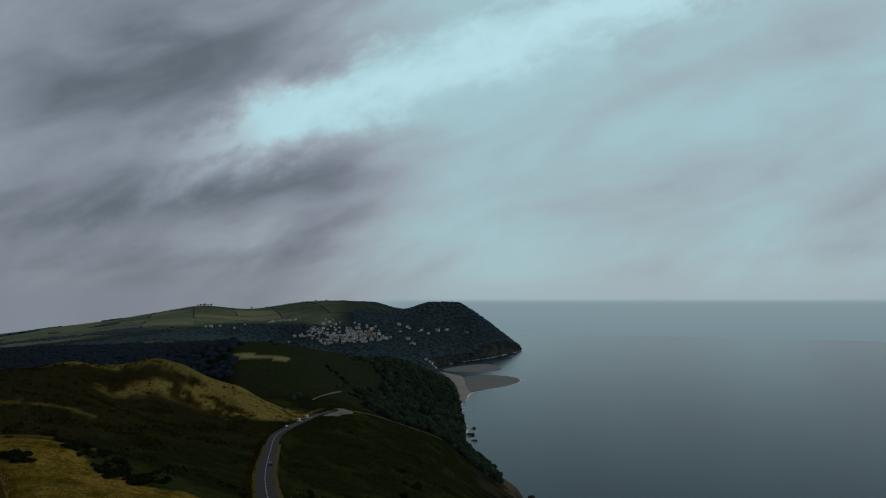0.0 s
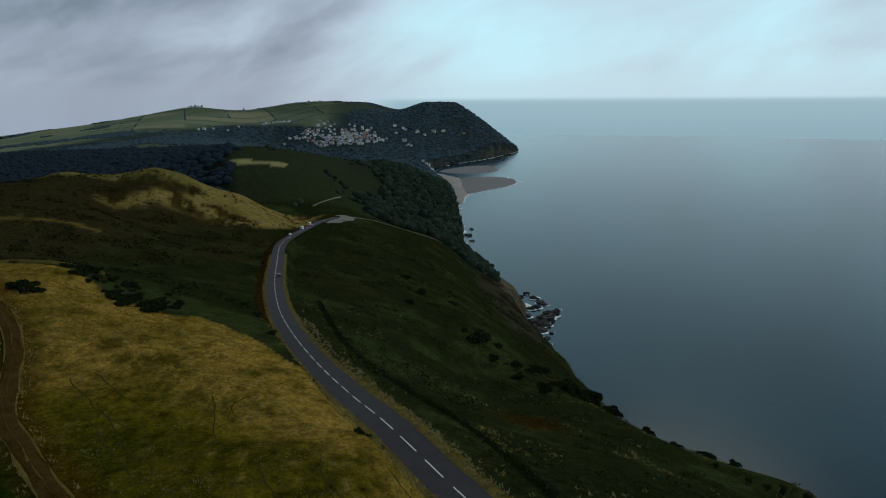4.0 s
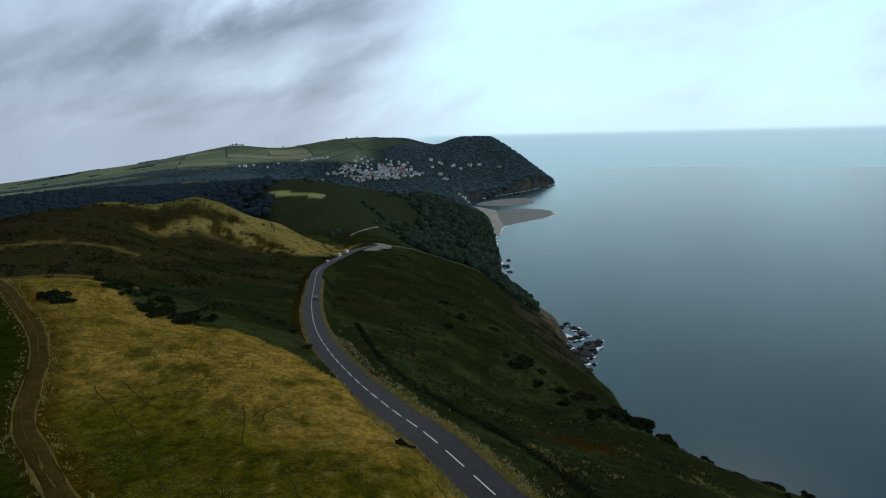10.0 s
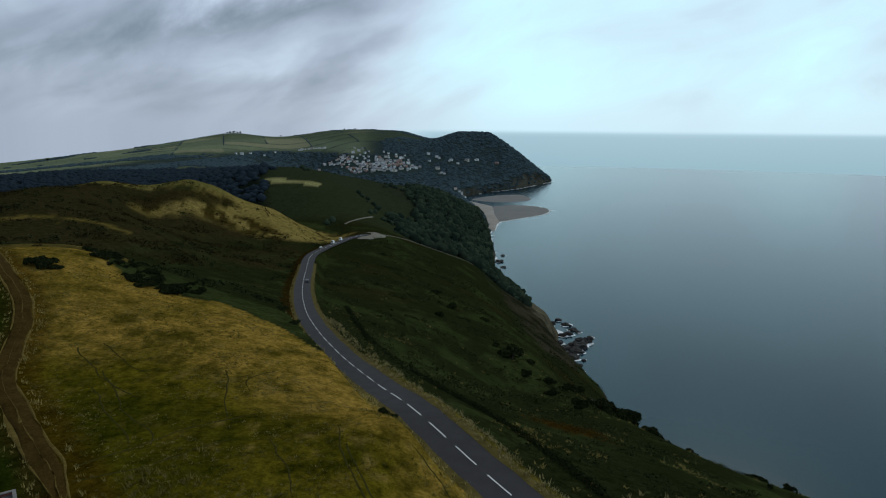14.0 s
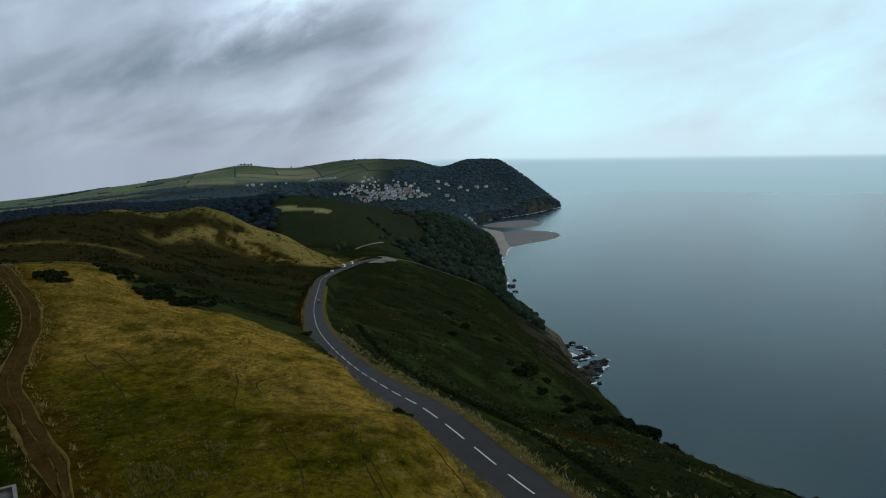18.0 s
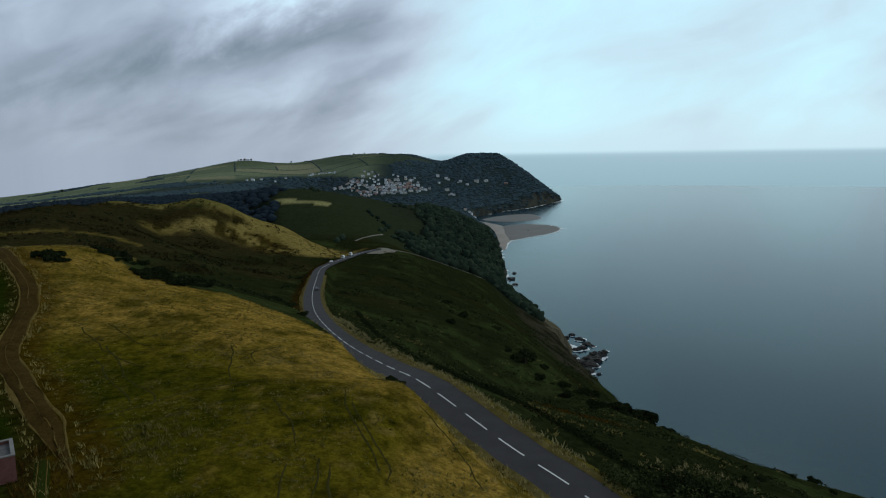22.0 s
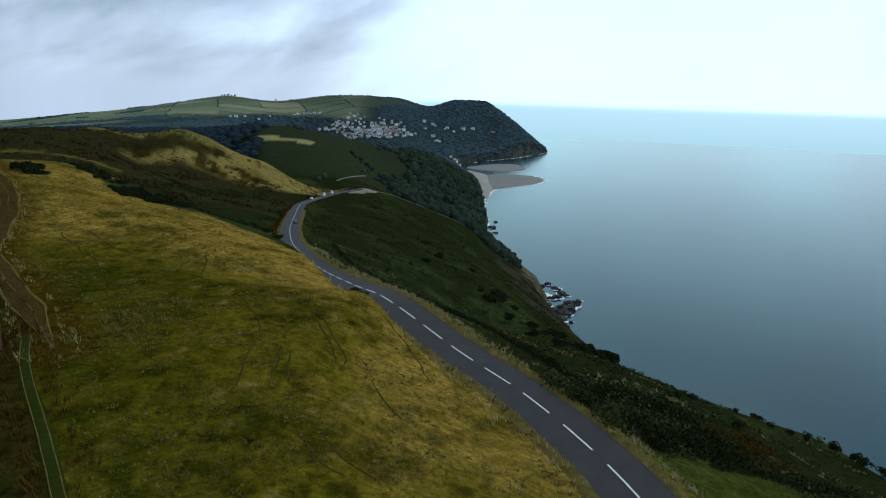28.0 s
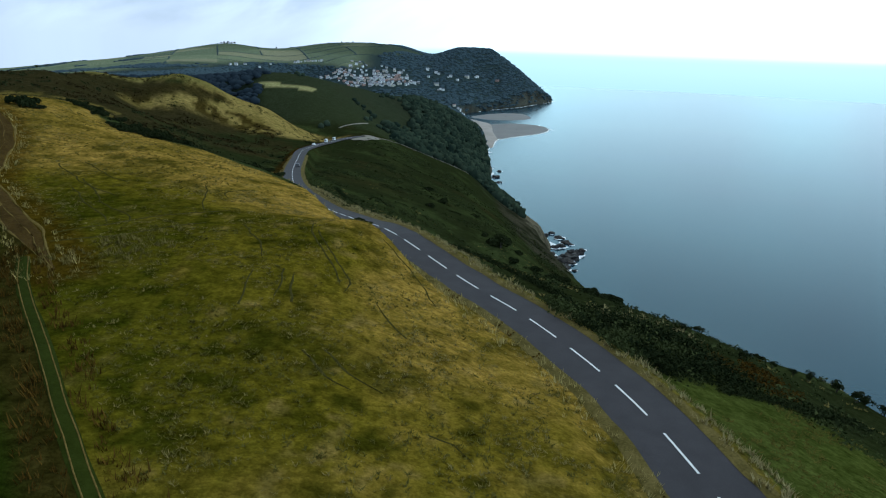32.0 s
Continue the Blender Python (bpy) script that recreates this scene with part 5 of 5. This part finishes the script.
def sea_rock(x, y, r, seed):
    rng = np.random.RandomState(seed)
    bm = bmesh.new()
    bmesh.ops.create_icosphere(bm, subdivisions=3, radius=1)
    off = Vector((seed * 3.7, seed * 1.3, 0))
    for v in bm.verts:
        n = noise.noise(v.co * 1.3 + off) * 0.5 + noise.noise(v.co * 3.5 + off) * 0.3
        v.co *= 1 + n
        v.co.z *= 0.55
        v.co.z = round(v.co.z * 5) / 5 * 0.5 + v.co.z * 0.5
    me = bpy.data.meshes.new("sea_rock")
    bm.to_mesh(me)
    bm.free()
    me.materials.append(ROCK)
    ob = new("sea_rock", me)
    ob.matrix_basis = pose(x, y, max(0.02 * r, float(height(np.array([x]), np.array([y]))[0]) - 0.1 * r), rng.uniform(-12, 12), rng.uniform(-12, 12), rng.uniform(0, 360)) @ Matrix.Diagonal((r * rng.uniform(0.8, 1.3), r, r * rng.uniform(0.8, 1.3), 1))
    return tagged(ob, "dark jagged slate rock standing in the surf", "rock", "rocks off the cliff foot")


for k, (x, y, r) in enumerate(ROCKS):
    sea_rock(x, y, r, 40 + k)

# ---- brick hut by the lane ----
BRICK = material("hut_brick", (0.17, 0.062, 0.045), 0.9, grain=((2.0, (0.6, 0.55, 0.5), 0.8), (9.0, (0.7, 0.7, 0.7), 0.6)), bump=0.02, bump_scale=9)
COPING = material("pale_coping", (0.20, 0.185, 0.165), 0.85, grain=((2.0, (0.6, 0.6, 0.6), 0.7),), bump=0.01, bump_scale=8)
FELT = material("roof_felt", (0.12, 0.115, 0.11), 0.9, grain=((1.2, (0.5, 0.5, 0.5), 0.8), (6.0, (0.7, 0.7, 0.7), 0.6)), bump=0.02, bump_scale=6)


def build_hut():
    top = new("brick_hut")
    z = float(height(np.array([-52.5]), np.array([77.1]))[0])
    top.matrix_basis = pose(-52.5, 77.1, z - 0.3, 0, 0, 38)
    w, d, h = 3.4, 2.3, 2.9
    part("front_wall", box_data("front_wall", [(-w, w, -d, -d + 0.22, 0, h)], BRICK), top)
    part("back_wall", box_data("back_wall", [(-w, w, d - 0.22, d, 0, h)], BRICK), top)
    for s in (-1, 1):
        x0, x1 = (-w, -w + 0.22) if s < 0 else (w - 0.22, w)
        part("side_wall", box_data("side_wall", [(x0, x1, -d + 0.22, d - 0.22, 0, h)], BRICK), top)
    part("flat_roof", box_data("flat_roof", [(-w + 0.22, w - 0.22, -d + 0.22, d - 0.22, h - 0.5, h - 0.3)], FELT), top, "dark felt roof inside the parapet")
    for x0, x1, y0, y1 in ((-w - 0.05, w + 0.05, -d - 0.05, -d + 0.3), (-w - 0.05, w + 0.05, d - 0.3, d + 0.05), (-w - 0.05, -w + 0.3, -d + 0.3, d - 0.3), (w - 0.3, w + 0.05, -d + 0.3, d - 0.3)):
        part("coping", box_data("coping", [(x0, x1, y0, y1, h, h + 0.09)], COPING), top, "pale stone coping")
    part("door", box_data("door", [(-0.45, 0.45, -d - 0.04, -d + 0.02, 0.3, 2.25)], BARK), top)
    return tagged(top, "small flat-roofed red brick hut with pale coping beside the lane", "hut")


build_hut()

# ---- vehicles ----
WHITE = material("white_paint", (0.8, 0.8, 0.79), 0.35, grain=((3.0, (0.9, 0.9, 0.88), 0.5),))
GREY_PAINT = material("dark_grey_paint", (0.10, 0.105, 0.115), 0.3)
RUBBER = material("tyre_rubber", (0.02, 0.02, 0.02), 0.9)
STEEL = material("wheel_steel", (0.4, 0.4, 0.42), 0.4, 0.8)
RED_LENS = material("tail_lens", (0.4, 0.02, 0.02), 0.3)


def wheel_data():
    bm = bmesh.new()
    bmesh.ops.create_cone(bm, cap_ends=True, segments=18, radius1=0.34, radius2=0.34, depth=0.22, matrix=Matrix.Rotation(math.pi / 2, 4, "Y"))
    me = bpy.data.meshes.new("tyre")
    bm.to_mesh(me)
    bm.free()
    me.materials.append(RUBBER)
    bm = bmesh.new()
    bmesh.ops.create_cone(bm, cap_ends=True, segments=14, radius1=0.2, radius2=0.17, depth=0.25, matrix=Matrix.Rotation(math.pi / 2, 4, "Y"))
    rim = bpy.data.meshes.new("rim")
    bm.to_mesh(rim)
    bm.free()
    rim.materials.append(STEEL)
    return me, rim


TYRE, RIM = wheel_data()


def body_data(name, profile, half, mat, tuck=0.12):
    """A vehicle body: a side profile (y, z) swept across the width, narrower above."""
    V, F, n = [], [], len(profile)
    zs = [z for _, z in profile]
    for s in (-1, -0.86, 0.86, 1):
        for y, z in profile:
            k = (z - min(zs)) / (max(zs) - min(zs))
            edge = 1.0 if abs(s) < 1 else 0.0
            V.append((math.copysign(half * (1 - tuck * k) * (0.9 if abs(s) < 1 else 1), s), y, z + 0.05 * edge * (k > 0.9)))
    for i in range(3):
        for j in range(n):
            F.append((i * n + j, i * n + (j + 1) % n, (i + 1) * n + (j + 1) % n, (i + 1) * n + j))
    F += [tuple(range(n))[::-1], tuple(range(3 * n, 4 * n))]
    me = bpy.data.meshes.new(name)
    me.from_pydata(V, [], F)
    me.materials.append(mat)
    return me


def vehicle(kind, u, off, label, paint):
    s = lengths(ROAD_LINE)
    p = np.array([np.interp(u, s, ROAD_LINE[:, k]) for k in range(3)])
    q = np.array([np.interp(u + 4, s, ROAD_LINE[:, k]) for k in range(3)])
    d = (q - p) / np.linalg.norm(q - p)
    top = new(kind)
    x, y = p[0] + d[1] * off, p[1] - d[0] * off
    z = p[2] + 0.03 if abs(off) < 3.5 else float(height(np.array([x]), np.array([y]))[0]) + 0.7
    top.matrix_basis = pose(x, y, z, math.degrees(math.asin(d[2])), 0, math.degrees(math.atan2(-d[0], d[1])))
    if kind == "van":
        prof = [(-2.6, 0.4), (-2.65, 1.2), (-2.55, 2.45), (1.0, 2.5), (1.75, 1.6), (2.55, 1.2), (2.65, 0.7), (2.6, 0.4)]
        half, rear, front = 1.0, (-0.85, 0.85, -2.66, -2.58, 1.35, 2.15), (-0.85, 0.85, 1.15, 1.3, 1.75, 2.2)
        panes = [(-1.0, -0.9, 0.3, 1.1, 1.45, 2.0), (0.9, 1.0, 0.3, 1.1, 1.45, 2.0)]
    else:
        prof = [(-2.0, 0.35), (-2.1, 0.9), (-1.6, 1.05), (-1.1, 1.45), (0.5, 1.45), (1.1, 1.0), (2.0, 0.85), (2.1, 0.4)]
        half, rear, front = 0.88, (-0.7, 0.7, -1.45, -1.25, 1.05, 1.35), (-0.7, 0.7, 0.75, 0.9, 1.0, 1.3)
        panes = [(-0.86, -0.77, -0.9, 0.5, 1.0, 1.32), (0.77, 0.86, -0.9, 0.5, 1.0, 1.32)]
    part("body", body_data("body", prof, half, paint), top)
    part("rear_window", box_data("rear_window", [rear], GLASS), top)
    part("windscreen", box_data("windscreen", [front], GLASS), top)
    for b in panes:
        part("side_window", box_data("side_window", [b], GLASS), top)
    for sx in (-1, 1):
        part("tail_light", box_data("tail_light", [(sx * 0.8 - 0.08, sx * 0.8 + 0.08, prof[1][0] - 0.05, prof[1][0] + 0.04, 0.75, 1.0)], RED_LENS), top)
        for wy in (prof[0][0] * 0.65, -prof[0][0] * 0.65):
            t = part("wheel", TYRE, top)
            t.location = (sx * (half - 0.1), wy, 0.34)
            part("rim", RIM, t)
    return tagged(top, label, kind)


near_u = lambda y: float(np.interp(y, ROAD_LINE[:, 1], lengths(ROAD_LINE)))
vehicle("van", near_u(584), -1.9, "white panel van climbing the hill road near the lay-by", WHITE)
vehicle("van", near_u(557), -1.9, "white camper van on the hill road", WHITE)
vehicle("car", near_u(337), 1.9, "dark grey hatchback on the bend of the hill road", GREY_PAINT)
vehicle("car", near_u(518), -1.9, "small white car following the vans on the hill road", WHITE)
